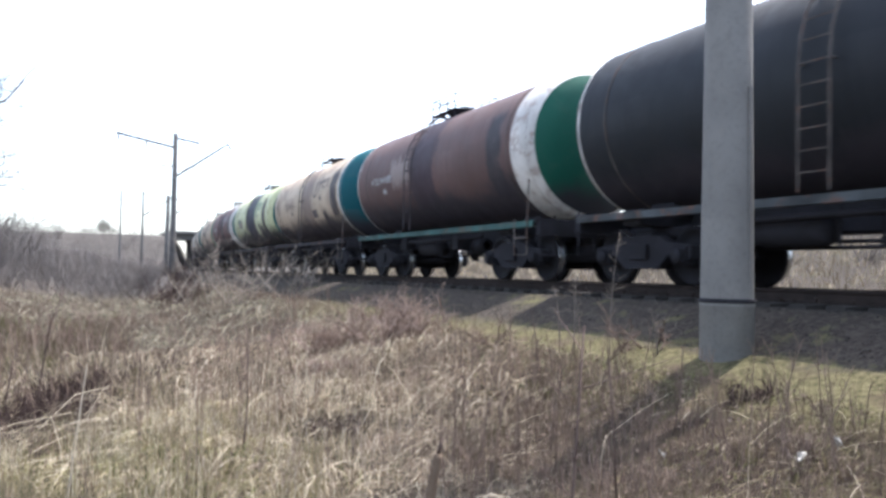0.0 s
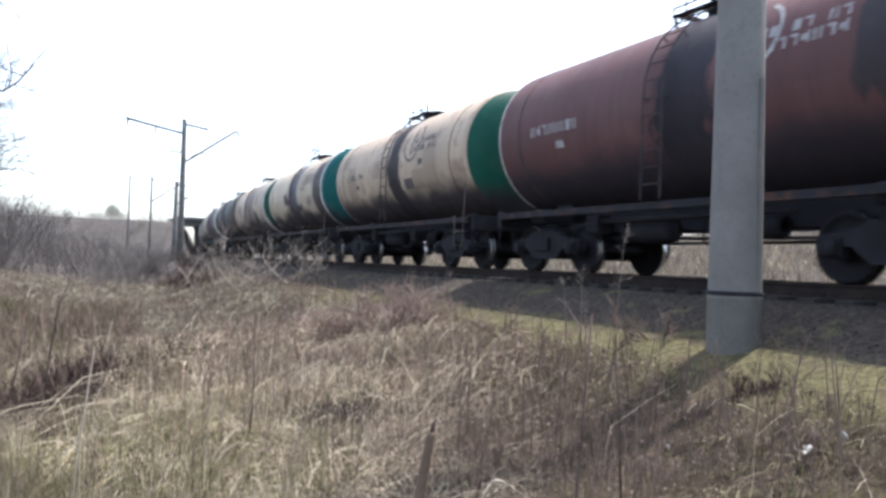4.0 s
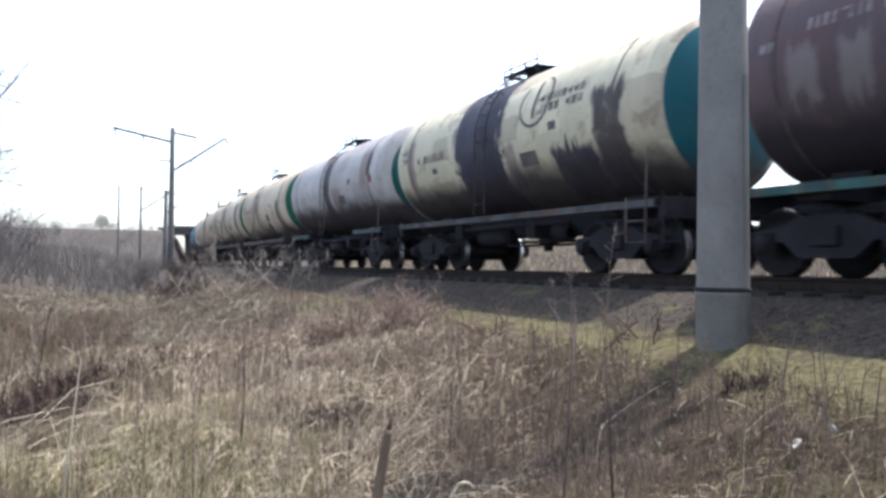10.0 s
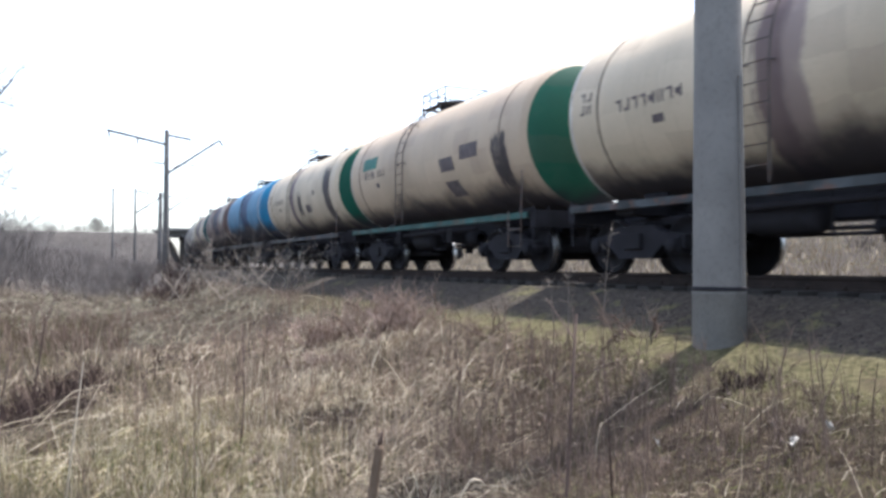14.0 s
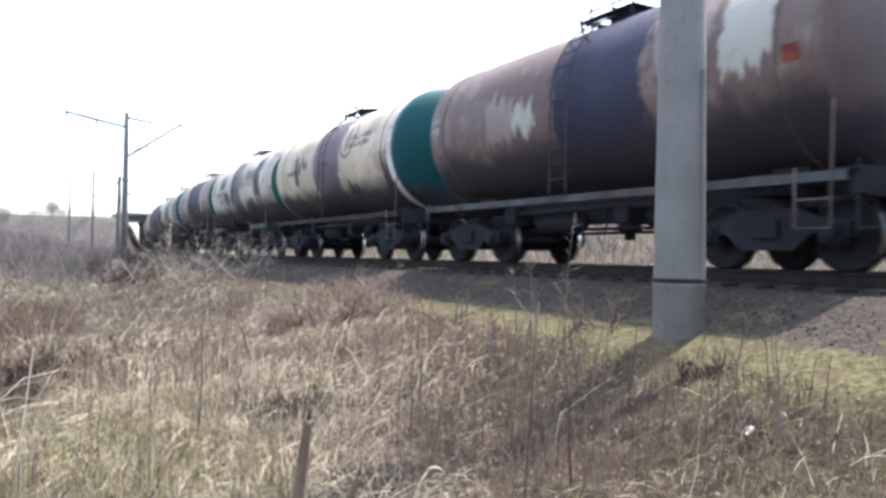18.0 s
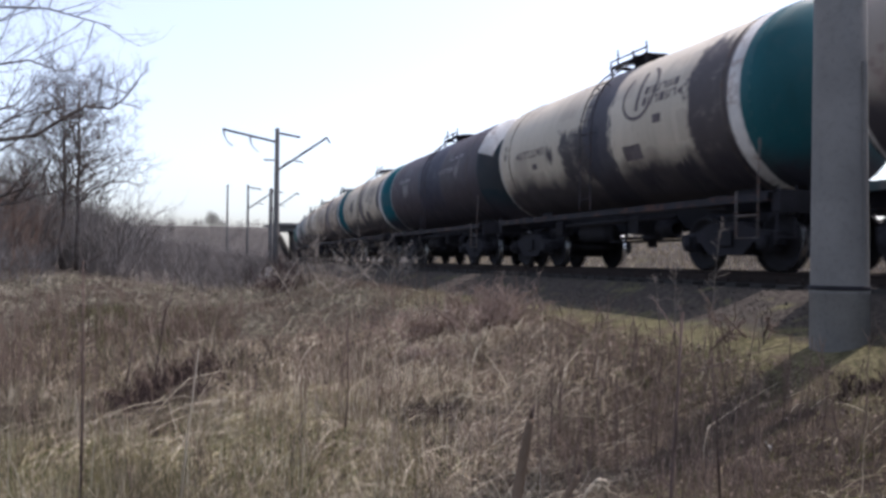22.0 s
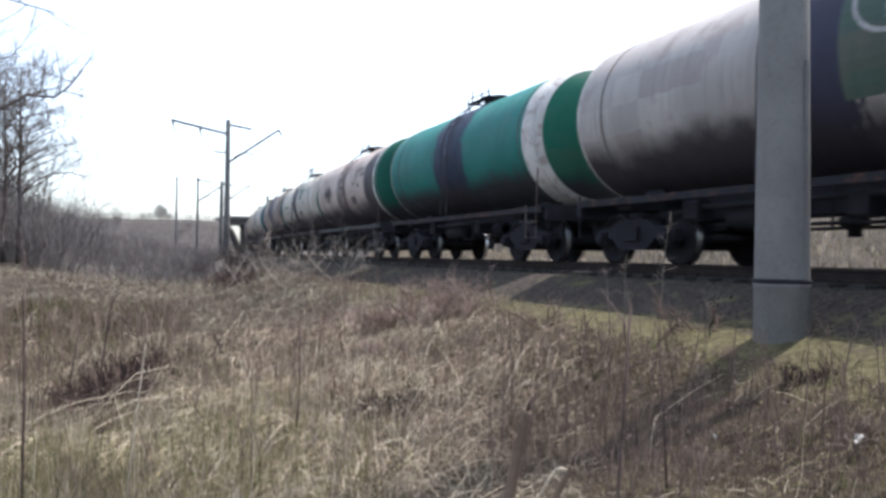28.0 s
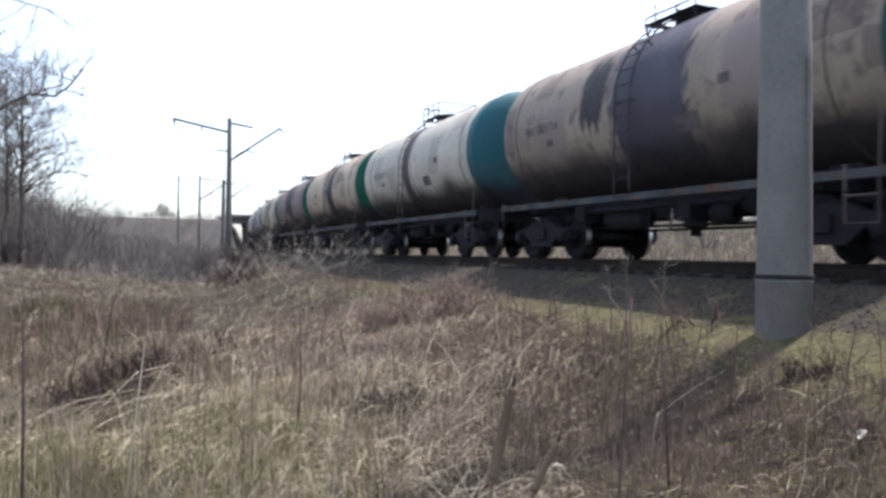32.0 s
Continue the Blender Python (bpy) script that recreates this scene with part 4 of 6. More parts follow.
            part("side_sill", me, sill, ob, at=pose(x, 0, 1.13) if x < 0 else pose(x, 0, 1.13) @ Matrix.Diagonal((-1, 1, 1, 1)))
    part("centre_sill", shared("centre_sill", lambda: Shape().box(0, 0, 1.01, 0.45, 10.1, 0.50, 0.04).box(0, 0, 1.26, 0.7, 10.0, 0.03), M_IRON), M_IRON, ob)
    for y in (-3.73, 3.73):
        part("saddle", shared("saddle%+d" % y, lambda: saddle(1 if y > 0 else -1), M_IRON), M_IRON, ob)
        part("cross_beam", shared("cross_beam%+d" % y, lambda: Shape().box(0, y, 1.10, 2.6, 0.45, 0.26, 0.04), M_IRON), M_IRON, ob)
        bogie(ob, y)
    for s in (-1, 1):
        part("end_beam", shared("end_beam%d" % s, lambda: end_beam(s), M_IRON), M_IRON, ob)
        part("coupler", shared("coupler%d" % s, lambda: coupler(s), M_IRON), M_IRON, ob)
        part("steps", shared("steps%d" % s, lambda: end_gear(s), M_IRON), M_IRON, ob)
    part("grab_rail", shared("grab_rail", lambda: Shape().rod([(-1.42, -4.88, 2.02), (-1.45, -4.88, 1.2), (-1.45, -4.88, 0.52), (-1.45, -4.40, 0.52), (-1.45, -4.40, 1.25)], 0.016, 6).rod([(-1.45, -4.88, 0.86), (-1.45, -4.40, 0.86)], 0.016, 5), M_STRAP), M_STRAP, ob)
    for nm, k in zip(("air_tank", "brake_cylinder", "brake_rod", "outlet_valve", "brake_rod", "safety_bracket", "air_pipe"), range(7)):
        part(nm, shared("%s%d" % (nm, k), lambda: drain_gear()[k], M_IRON), M_IRON, ob)
    mm = {"d": M_MARKD, "g": M_MARKG, "w": M_MARKW}[c.get("ink", "d")]

    def ink(nm, sh, mat=None, label=""):
        o = part(nm, sh, mat or mm, ob, label, up)
        return tagged(o, kind="stuff") if nm == "lettering" else o

    for mk in c.get("marks", ""):
        if mk == "n":      # wagon number on the trailing half
            ink("lettering", letters(2.15 + c.get("ny", 0), 3.7 + c.get("ny", 0), -7, 2.5, 1, i, 8))
            ink("plate", skin(2.6 + c.get("ny", 0), 2.85 + c.get("ny", 0), -17, -12))
        elif mk == "b":    # rows of faded lettering on the leading half
            ink("lettering", letters(-3.7, -2.3, 17, 24, 1, i + 5, 7), M_FADED)
            ink("lettering", letters(-2.9, -1.4, 4, 11, 1, i + 6, 6), M_FADED)
            ink("lettering", letters(1.9, 3.7, 9, 17, 1, i + 7, 8), M_FADED)
            ink("lettering", letters(4.15, 4.4, 4, 10, 1, i + 8, 2), M_FADED)
        elif mk == "e":    # emblem and two lines of lettering on the leading half
            ink("emblem", emblem(-1.7, 21, 0.56))
            ink("lettering", letters(-3.3, -1.85, 8, 24, 2, i + 9, 8))
        elif mk == "E":    # emblem alone
            ink("emblem", emblem(-1.9, 20, 0.5))
        elif mk == "s":    # small dark stencil panels on the leading half
            ink("stencil_panel", skin(-1.75, -1.15, -27, -16), M_MARKD)
            ink("stencil_panel", skin(-2.5, -2.25, -5, 1), M_MARKD)
        elif mk == "S":    # dark overpainted panels, set a little askew
            ink("overpainted_panel", skin(-2.05, -1.35, -17, -5, slant=0.05), M_MARKD)
            ink("overpainted_panel", skin(-2.15, -1.5, -42, -26, slant=0.12), M_MARKD)
            ink("overpainted_panel", skin(-3.2, -2.35, -10, 2, slant=-0.04), M_MARKD)
        elif mk == "t":    # stencils on the trailing end
            ink("lettering", letters(4.3, 4.65, -3, 13, 2, i + 3, 2))
        elif mk == "g":    # green repaint
            ink("repaint_panel", skin(-3.5, -1.0, -26, 50), spec["patch"], "green repainted panel")
        elif mk == "q":    # green square over the number
            ink("repaint_panel", skin(2.75, 3.85, 4, 17), M_PATCHT, "turquoise repainted panel")
        elif mk == "v":    # green oval badge
            ink("emblem", emblem(-1.35, 24, 0.52, 0.97, 0.11), M_MARKG, "dark green painted ring badge")
            ink("badge", skin(-1.72, -1.5, 16, 31), M_MARKG)
            ink("badge", skin(-1.3, -1.02, 17, 30), M_MARKG)
            ink("lettering", letters(-3.4, -2.1, 18, 25, 1, i, 8), M_MARKG)
        elif mk == "r":    # red spot low on the leading half
            ink("stencil_panel", skin(-4.5, -4.26, -9, -1), M_PATCHR, "red painted spot")
    return ob


CREAM, BEIGE, WHITE, LIME = (0.57, 0.485, 0.365), (0.53, 0.425, 0.315), (0.57, 0.53, 0.45), (0.58, 0.61, 0.38)
BROWN, MAUVE, GREYL = (0.17, 0.095, 0.085), (0.25, 0.18, 0.17), (0.43, 0.412, 0.40)
GREEN, TEAL, BTEAL, DTEAL = (0.012, 0.100, 0.068), (0.008, 0.110, 0.108), (0.012, 0.110, 0.135), (0.009, 0.080, 0.086)
BLUE, NAVY = (0.085, 0.225, 0.36), (0.024, 0.026, 0.052)


M_PATCHG = tank_paint("green_overpaint", (0.068, 0.105, 0.085), SPILL, 0.0, 3.0, 0.2, 0.3)
M_PATCHT = plain("turquoise_overpaint", (0.05, 0.19, 0.155), 0.65, 0.0, 0.3, 3.0)
M_PATCHR = plain("red_spot", (0.20, 0.05, 0.035), 0.65, 0.0, 0.5, 4.0)
LB = {
    "cream": "cream tank wagon with oil stains and a {} end",
    "brown": "rusty brown tank wagon with worn lettering and a {} end",
    "black": "soot-black tank wagon with a pale rim and {} end",
    "grey": "grey-lilac tank wagon with a dark spill and a {} end",
    "lime": "lime-white tank wagon with a navy spill band and {} end",
    "blue": "faded blue tank wagon with a tarred belly and {} end",
    "turq": "turquoise tank wagon with white band and {} end",
}


def spec(kind, base, cap=None, capname="matching", **kw):
    return dict(kw, base=base, cap=cap, label=LB[kind].format(capname), caplabel=(capname + " painted dished end") if cap else "")


TRAIN = [
    spec("cream", CREAM, TEAL, "teal", marks="nt"),
    spec("brown", BROWN, GREEN, "green"),
    spec("black", (0.018, 0.021, 0.026), None, "black", w=0.0, grime_shade=0.3, blotch=(0.05, 0.05, 0.058), worn=0.15),
    spec("brown", (0.125, 0.078, 0.072), GREEN, "green", ring=0.6, capw=0.0, disc=3, wk=1, w=0.9, worn=0.55, marks="n", ink="w", sill=2, rail=1, spill=(0.05, 0.035, 0.045), hy=0.75, blots=[(-3.9, -3.3, -40, 30, "s"), (1.0, 2.2, -10, 14, "m")], lean=0.6),
    spec("cream", BEIGE, BTEAL, "teal", ring=0.12, capw=0.25, disc=0, w=0.8, ny=-0.85, spill=(0.24, 0.185, 0.155), marks="nespt", sill=0, blots=[(-4.3, -3.6, -30, 4, "d"), (-2.9, -2.4, -34, -18, "d"), (3.5, 4.0, -50, -34, "s")]),
    spec("lime", LIME, TEAL, "teal", disc=4, w=1.6, lean=0.4, spill=NAVY, marks="neps", ink="g", sill=0, blots=[(-4.1, -3.5, -50, 8, "d"), (-3.2, -2.2, -50, -18, "s"), (2.2, 3.4, -16, 0, "m")]),
    spec("brown", (0.125, 0.062, 0.062), TEAL, "teal", ring=0.55, capw=0.0, disc=3, wk=1, w=0.7, marks="ne", ink="w", worn=0.35, sill=0, blots=[(-4.2, -3.4, -20, 30, "s")]),
    spec("cream", BEIGE, GREEN, "green", disc=2, w=0.5, marks="nes", worn=0.6, sill=0),
    spec("cream", CREAM, TEAL, "teal", ring=0.2, capw=0.25, disc=0, w=0.5, lean=0.1, worn=0.15, spill=(0.10, 0.085, 0.10), marks="eP", rail=1, sill=0, blots=[(-0.75, 0.1, -22, 52, "b"), (0.05, 0.75, -34, 46, "n"), (1.0, 1.75, -15, 0, "d"), (-1.5, -0.4, -29, -19, "n"), (-2.3, -1.6, -52, -33, "s"), (-3.0, -2.2, -22, -12, "m"), (3.4, 4.0, -48, -34, "s")]),
    spec("cream", CREAM, (0.012, 0.085, 0.060), "dark green", ring=0.3, capw=0.0, disc=2, wk=1, w=0.8, spill=(0.20, 0.155, 0.14), worn=0.6, marks="ntm", sill=0, blots=[(2.6, 3.4, -12, 8, "m"), (0.4, 1.3, -30, 40, "m")]),
    spec("brown", (0.125, 0.102, 0.092), None, "dark", w=1.1, lean=0.05, len=0.95, rim=0, spill=NAVY, worn=0.8, blots=[(1.3, 2.1, -30, 8, "f"), (-1.9, -0.6, -46, -30, "n")], marks="gEP", ink="w", patch=M_PATCHG, grime_shade=0.65),
    spec("brown", (0.118, 0.088, 0.099), GREEN, "green", ring=0.5, capw=0.0, disc=3, wk=1, len=0.94, rim=0, w=1.25, lean=0.55, spill=NAVY, worn=0.6, grime_shade=0.72, blotch=(0.17, 0.09, 0.085), marks="EPb", ink="w", sill=2, blots=[(-1.1, 0.1, -30, 48, "n"), (3.0, 3.4, -26, 0, "f"), (3.75, 4.2, -22, 2, "f"), (2.2, 2.6, -30, -6, "f"), (-3.4, -2.4, -22, -2, "f")]),
    spec("cream", (0.63, 0.585, 0.43), BTEAL, "blue-teal", disc=4, w=1.35, lean=-0.35, spill=NAVY, marks="nest", worn=0.7, grime_shade=0.6, hy=0.2, blots=[(-4.35, -3.6, -62, 14, "d"), (-3.5, -2.2, -60, -18, "n"), (3.9, 4.3, -40, 20, "m"), (-1.0, -0.6, -40, -8, "m")]),
    spec("grey", GREYL, TEAL, "teal", disc=5, w=0.35, lean=0.1, spill=(0.06, 0.05, 0.06), marks="spr", worn=0.6, blotch=(0.30, 0.26, 0.26), grime_shade=0.7, sill=3, hy=0.2, blots=[(-4.0, -3.4, -14, 26, "m"), (-1.4, -0.5, -26, -6, "m")]),
    spec("cream", CREAM, (0.022, 0.115, 0.070), "grass green", disc=3, w=0.2, lean=0.05, spill=(0.15, 0.11, 0.10), marks="nst", rail=1, worn=0.12, grime_shade=0.12, sill=1, hy=0.9, blots=[(-3.95, -3.45, -50, 2, "d"), (-4.3, -4.05, -40, 30, "m"), (-1.45, -0.85, -48, -30, "d"), (-2.75, -2.5, -15, -8, "d"), (0.1, 0.35, -45, 30, "m")]),
    spec("cream", CREAM, (0.022, 0.110, 0.066), "grass green", disc=3, w=0.2, lean=0.1, spill=(0.16, 0.12, 0.12), marks="npst", rail=1, worn=0.12, grime_shade=0.12, hy=0.75, blots=[(-4.3, -3.6, -40, 20, "d"), (0.15, 0.6, -50, 60, "m")]),
    spec("cream", BEIGE, (0.018, 0.105, 0.066), "green", disc=3, w=0.0, lean=0.1, spill=(0.14, 0.10, 0.10), marks="nqS", rail=1, worn=0.12, grime_shade=0.12, sill=2, hy=0.85, blots=[(-4.4, -3.8, -40, 0, "s")]),
    spec("cream", CREAM, GREEN, "green", disc=3, w=0.2, lean=0.1, spill=(0.14, 0.10, 0.12), marks="npst", rail=1, worn=0.12, grime_shade=0.12, sill=1, hy=0.85, blots=[(-4.3, -3.7, -44, 22, "d"), (-0.6, -0.1, -30, 0, "d")]),
    spec("blue", BLUE, (0.03, 0.22, 0.40), "blue", capw=0.5, disc=0, ring=0.12, w=1.1, spill=(0.02, 0.05, 0.12), worn=0.4, blotch=(0.05, 0.12, 0.22), grime_shade=0.7, sill=1),
    spec("brown", (0.15, 0.105, 0.094), None, "rusty", grime_shade=0.8, len=0.95, rim=0, w=1.5, lean=0.75, spill=NAVY, worn=0.8, blotch=(0.25, 0.21, 0.19), marks="tlr", ink="w", blots=[(1.6, 2.6, -20, 12, "m"), (-3.2, -2.2, 0, 40, "m")]),
    spec("cream", CREAM, DTEAL, "dark teal", ring=0.3, capw=0.15, disc=0, w=1.4, lean=0.0, spill=(0.13, 0.10, 0.12), marks="ne", worn=0.5, sill=0, blots=[(2.5, 2.85, -18, 18, "d"), (1.6, 2.4, 2, 10, "d"), (-2.15, -1.6, -44, -28, "s"), (-4.9, -4.0, -60, -6, "d"), (-4.7, -4.2, -14, 0, "m"), (-0.9, -0.5, -34, 10, "m")]),
    spec("cream", WHITE, (0.012, 0.105, 0.075), "green", disc=4, w=0.9, lean=0.1, spill=(0.15, 0.135, 0.145), marks="ne", worn=0.9, grime_shade=0.65, sill=3, blots=[(2.0, 3.1, 4, 22, "d"), (1.2, 2.2, -22, -2, "s"), (-0.6, 0.8, -20, 6, "d"), (-4.1, -3.3, -20, 40, "d"), (-2.8, -1.6, -46, -22, "s")]),
    spec("brown", (0.32, 0.275, 0.23), DTEAL, "dark teal", disc=3, w=2.6, lean=0.8, spill=(0.020, 0.022, 0.042), worn=0.9, grime_shade=0.95, marks="s", sill=3),
    spec("cream", (0.56, 0.495, 0.395), (0.010, 0.085, 0.100), "dark teal", ring=0.3, capw=0.2, disc=0, w=0.6, lean=0.25, len=0.97, spill=(0.05, 0.05, 0.066), marks="nestP", worn=0.25, sill=0, blots=[(-0.2, 1.3, -34, 6, "s"), (-2.0, -1.3, -52, -36, "s"), (1.8, 2.1, -14, -4, "d"), (-3.2, -2.6, -60, -36, "s")]),
    spec("black", (0.056, 0.045, 0.055), (0.018, 0.034, 0.044), "dark teal", arc=74, capw=0.0, disc=0, len=1.02, w=1.2, lean=0.6, spill=(0.03, 0.03, 0.05), worn=0.5, blotch=(0.09, 0.07, 0.075), sill=0, marks="b", blots=[(-3.3, -2.95, 0, 14, "f"), (-2.6, -1.2, -24, 30, "d"), (-0.6, 0.9, -40, 60, "n"), (2.4, 3.0, -8, 6, "f")]),
    spec("cream", CREAM, BTEAL, "blue-teal", ring=0.4, capw=0.3, disc=0, w=0.3, lean=0.05, spill=(0.14, 0.12, 0.12), marks="nesp", worn=0.7, sill=0, blots=[(2.0, 2.8, -8, 10, "d"), (-0.5, 0.3, -36, 0, "d"), (-4.2, -3.6, -14, 34, "d"), (-1.9, -1.1, -34, -18, "d")]),
    spec("cream", BEIGE, BTEAL, "blue-teal", ring=0.3, capw=0.25, disc=0, w=0.5, lean=0.1, spill=(0.12, 0.11, 0.13), marks="nest", worn=0.5, sill=0, blots=[(-4.3, -3.6, -40, 20, "d"), (0.4, 1.0, -30, 6, "m")]),
    spec("cream", CREAM, None, "cream", w=0.5, lean=0.1, spill=(0.08, 0.065, 0.07), marks="nst", worn=0.6, sill=1),
    spec("grey", (0.40, 0.37, 0.345), (0.012, 0.105, 0.075), "green", grime_shade=0.7, disc=5, w=0.8, lean=0.5, spill=NAVY, marks="ge", ink="w", patch=M_PATCHG, worn=0.4, rail=1, sill=0),
    spec("turq", (0.024, 0.175, 0.150), (0.015, 0.13, 0.085), "green", ring=0.6, capw=0.0, disc=3, wk=1, w=1.3, lean=-0.1, spill=(0.025, 0.03, 0.06), worn=0.2, blotch=(0.02, 0.22, 0.18), sill=0),
    spec("cream", (0.54, 0.45, 0.39), GREEN, "green", ring=0.2, capw=0.3, disc=0, w=0.25, lean=0.05, spill=(0.14, 0.10, 0.10), marks="nePs", worn=0.4, sill=1, grime_shade=0.65, blots=[(-3.9, -3.2, -30, 30, "d"), (2.3, 3.4, -10, 6, "d"), (0.4, 1.3, -40, 20, "m")]),
    spec("cream", WHITE, GREEN, "green", disc=4, w=0.55, spill=NAVY, marks="nvs", ink="g", worn=0.45, grime_shade=0.6, rail=1, sill=0, hy=0.4, lean=0.1),
    spec("brown", (0.34, 0.28, 0.225), DTEAL, "dark teal", disc=3, w=1.3, len=0.96, rim=0, spill=(0.075, 0.07, 0.092), worn=1.0, blotch=(0.09, 0.065, 0.07), grime_shade=0.6, marks="ns", sill=1, blots=[(-1.6, 0.4, -40, 30, "d"), (-3.4, -2.4, -20, 30, "m"), (2.2, 3.3, -30, 10, "m"), (0.8, 1.6, -10, 40, "s")]),
    spec("cream", WHITE, (0.03, 0.125, 0.155), "blue-teal", capw=0.3, disc=0, w=0.35, lean=0.1, spill=(0.08, 0.06, 0.07), marks="ns", rail=1, hy=0.4),
    spec("cream", BEIGE, GREEN, "green", w=0.6, marks="ne", worn=0.8),
    spec("brown", MAUVE, GREEN, "green", w=0.9, worn=0.6),
    spec("cream", CREAM, TEAL, "teal", w=0.7, marks="ne", worn=0.7),
    spec("grey", GREYL, TEAL, "teal", w=0.7, marks="n", worn=0.7),
    spec("cream", CREAM, GREEN, "green", w=0.6, marks="n", worn=0.7),
    spec("brown", BROWN, GREEN, "green", w=0.8),
    spec("cream", BEIGE, TEAL, "teal", w=0.8),
]
FIRST = -3
WAGONS = [(FIRST + k, wagon(k, sp)) for k, sp in enumerate(TRAIN)]


# ---- plants ----
def blades(rng, x, y, height, width, lean=0.35, segs=3, z0=None):
    """Tapered bent strips, one per root."""
    n = len(x)
    z = ground_z(x, y) - 0.02 if z0 is None else z0
    az = rng.uniform(0, 2 * np.pi, n)
    bend = rng.normal(0, 1, n) * lean + lean * 0.4
    face = rng.uniform(0, np.pi, n)
    vs = np.zeros((n, segs * 2 + 1, 3), np.float32)
    for k in range(segs + 1):
        t = k / segs
        r = height * bend * t * t
        px, py, pz = x + np.cos(az) * r, y + np.sin(az) * r, z + height * t * (1 - 0.25 * np.abs(bend) * t)
        w = width * (1 - t) * 0.5
        if k < segs:
            vs[:, 2 * k] = np.stack([px - np.cos(face) * w, py - np.sin(face) * w, pz], -1)
            vs[:, 2 * k + 1] = np.stack([px + np.cos(face) * w, py + np.sin(face) * w, pz], -1)
        else:
            vs[:, 2 * k] = np.stack([px, py, pz], -1)
    base = (np.arange(n) * (segs * 2 + 1))[:, None]
    quads = np.concatenate([base + np.array([[2 * k, 2 * k + 1, 2 * k + 3, 2 * k + 2]]) for k in range(segs - 1)])
    tris = base + np.array([[2 * segs - 2, 2 * segs - 1, 2 * segs]])
    return vs.reshape(-1, 3), [quads, tris]


def wedge(rng, n, d0, d1, power=1.0, a0=-14.0, a1=62.0):
    """Roots strewn over a fan of ground round the standing place."""
    d = d0 + (d1 - d0) * rng.uniform(0, 1, n) ** power
    a = np.radians(rng.uniform(a0, a1, n))
    return d * np.sin(a), d * np.cos(a)


def patchy(x, y, s=1.0):
    return 0.5 + 0.25 * np.sin(x * 1.7 * s + 1.3 * np.sin(y * 0.8 * s)) + 0.25 * np.sin(y * 2.1 * s + 1.7 * np.sin(x * 1.1 * s + 0.6))


def low_right(x, y):
    """Grass stays short towards the foot of the bank."""
    return 1 - 0.72 * sstep(22, 33, np.degrees(np.arctan2(x, y)))


def tuft_field(name, label, rng, n, d0, d1, mat, hmin, hmax, width, umin, umax, power=1.0, lean=0.35, clump=5, spread=0.09, a0=-14.0, a1=62.0):
    x, y = wedge(rng, n // clump, d0, d1, power, a0, a1)
    keep = rng.uniform(0, 1, len(x)) < (patchy(x * 0.7, y * 0.7) ** 1.6) * 1.25 * (1 - in_hollow(x, y))
    x, y = x[keep], y[keep]
    hh = rng.uniform(hmin, hmax, len(x)) * low_right(x, y) * (0.6 + 0.6 * patchy(x + 3, y, 0.5))
    x, y, hh = np.repeat(x, clump), np.repeat(y, clump), np.repeat(hh, clump)
    x, y = x + rng.normal(0, spread, len(x)), y + rng.normal(0, spread, len(x))
    u = track_x(y) - x
    keep = (u > umin) & (u < umax)
    x, y, hh = x[keep], y[keep], hh[keep] * rng.uniform(0.6, 1.15, int(keep.sum()))
    d = np.hypot(x, y)
    v, f = blades(rng, x, y, hh, width * (0.7 + 0.6 * rng.uniform(0, 1, len(x))) * np.clip(d / 7, 0.8, 4), lean)
    thing(name, label, "grass", data=soup(name, v, f, mat), kind="stuff")


RNG = np.random.default_rng(7)


def mat_of_straw(rng, n, d0, d1, mat, label, lmin, lmax, width, umin, a0=-14.0, a1=62.0, lift=0.14, lay=(0.6, 1.3), curl=0.14, tilted=0.3):
    """Long limp straws lying crosswise over one another."""
    x, y = wedge(rng, n, d0, d1, 0.8, a0, a1)
    keep = (track_x(y) - x > umin) & (rng.uniform(0, 1, n) < (0.12 + 1.1 * patchy(x - 5, y + 2, 0.7) ** 1.5) * (1 - in_hollow(x, y)))
    x, y = x[keep], y[keep]
    n = len(x)
    az = rng.normal(lay[0], lay[1], n) + np.where(rng.uniform(0, 1, n) < 0.5, np.pi, 0)
    ln = rng.uniform(lmin, lmax, n)
    up = rng.uniform(0.02, lift, n) * (0.5 + patchy(x, y))
    tilt = rng.normal(0.05, tilted, n)
    segs = 3
    w = width * rng.uniform(0.5, 1.3, n) * np.clip(np.hypot(x, y) / 7, 0.8, 4)
    side = az + np.pi / 2
    vs = np.zeros((n, 2 * segs + 2, 3), np.float32)
    curl = rng.normal(0, curl, n)
    for k in range(segs + 1):
        t = k / segs
        a = az + curl * (t - 0.5)
        px, py = x + np.cos(a) * ln * (t - 0.5), y + np.sin(a) * ln * (t - 0.5)
        pz = ground_z(px, py) + up * (0.35 + 2.2 * t * (1 - t)) + np.maximum(tilt, 0) * ln * t * 0.6
        ww = w * (1 - 0.7 * t) * 0.5
        vs[:, 2 * k] = np.stack([px - np.cos(side) * ww, py - np.sin(side) * ww, pz - ww * 0.5], -1)
        vs[:, 2 * k + 1] = np.stack([px + np.cos(side) * ww, py + np.sin(side) * ww, pz + ww * 0.5], -1)
    base = (np.arange(n) * (2 * segs + 2))[:, None]
    f = np.concatenate([base + np.array([[2 * k, 2 * k + 1, 2 * k + 3, 2 * k + 2]]) for k in range(segs)])
    thing("matted_grass", label, "grass", data=soup("matted_grass", vs.reshape(-1, 3), f, mat), kind="stuff")


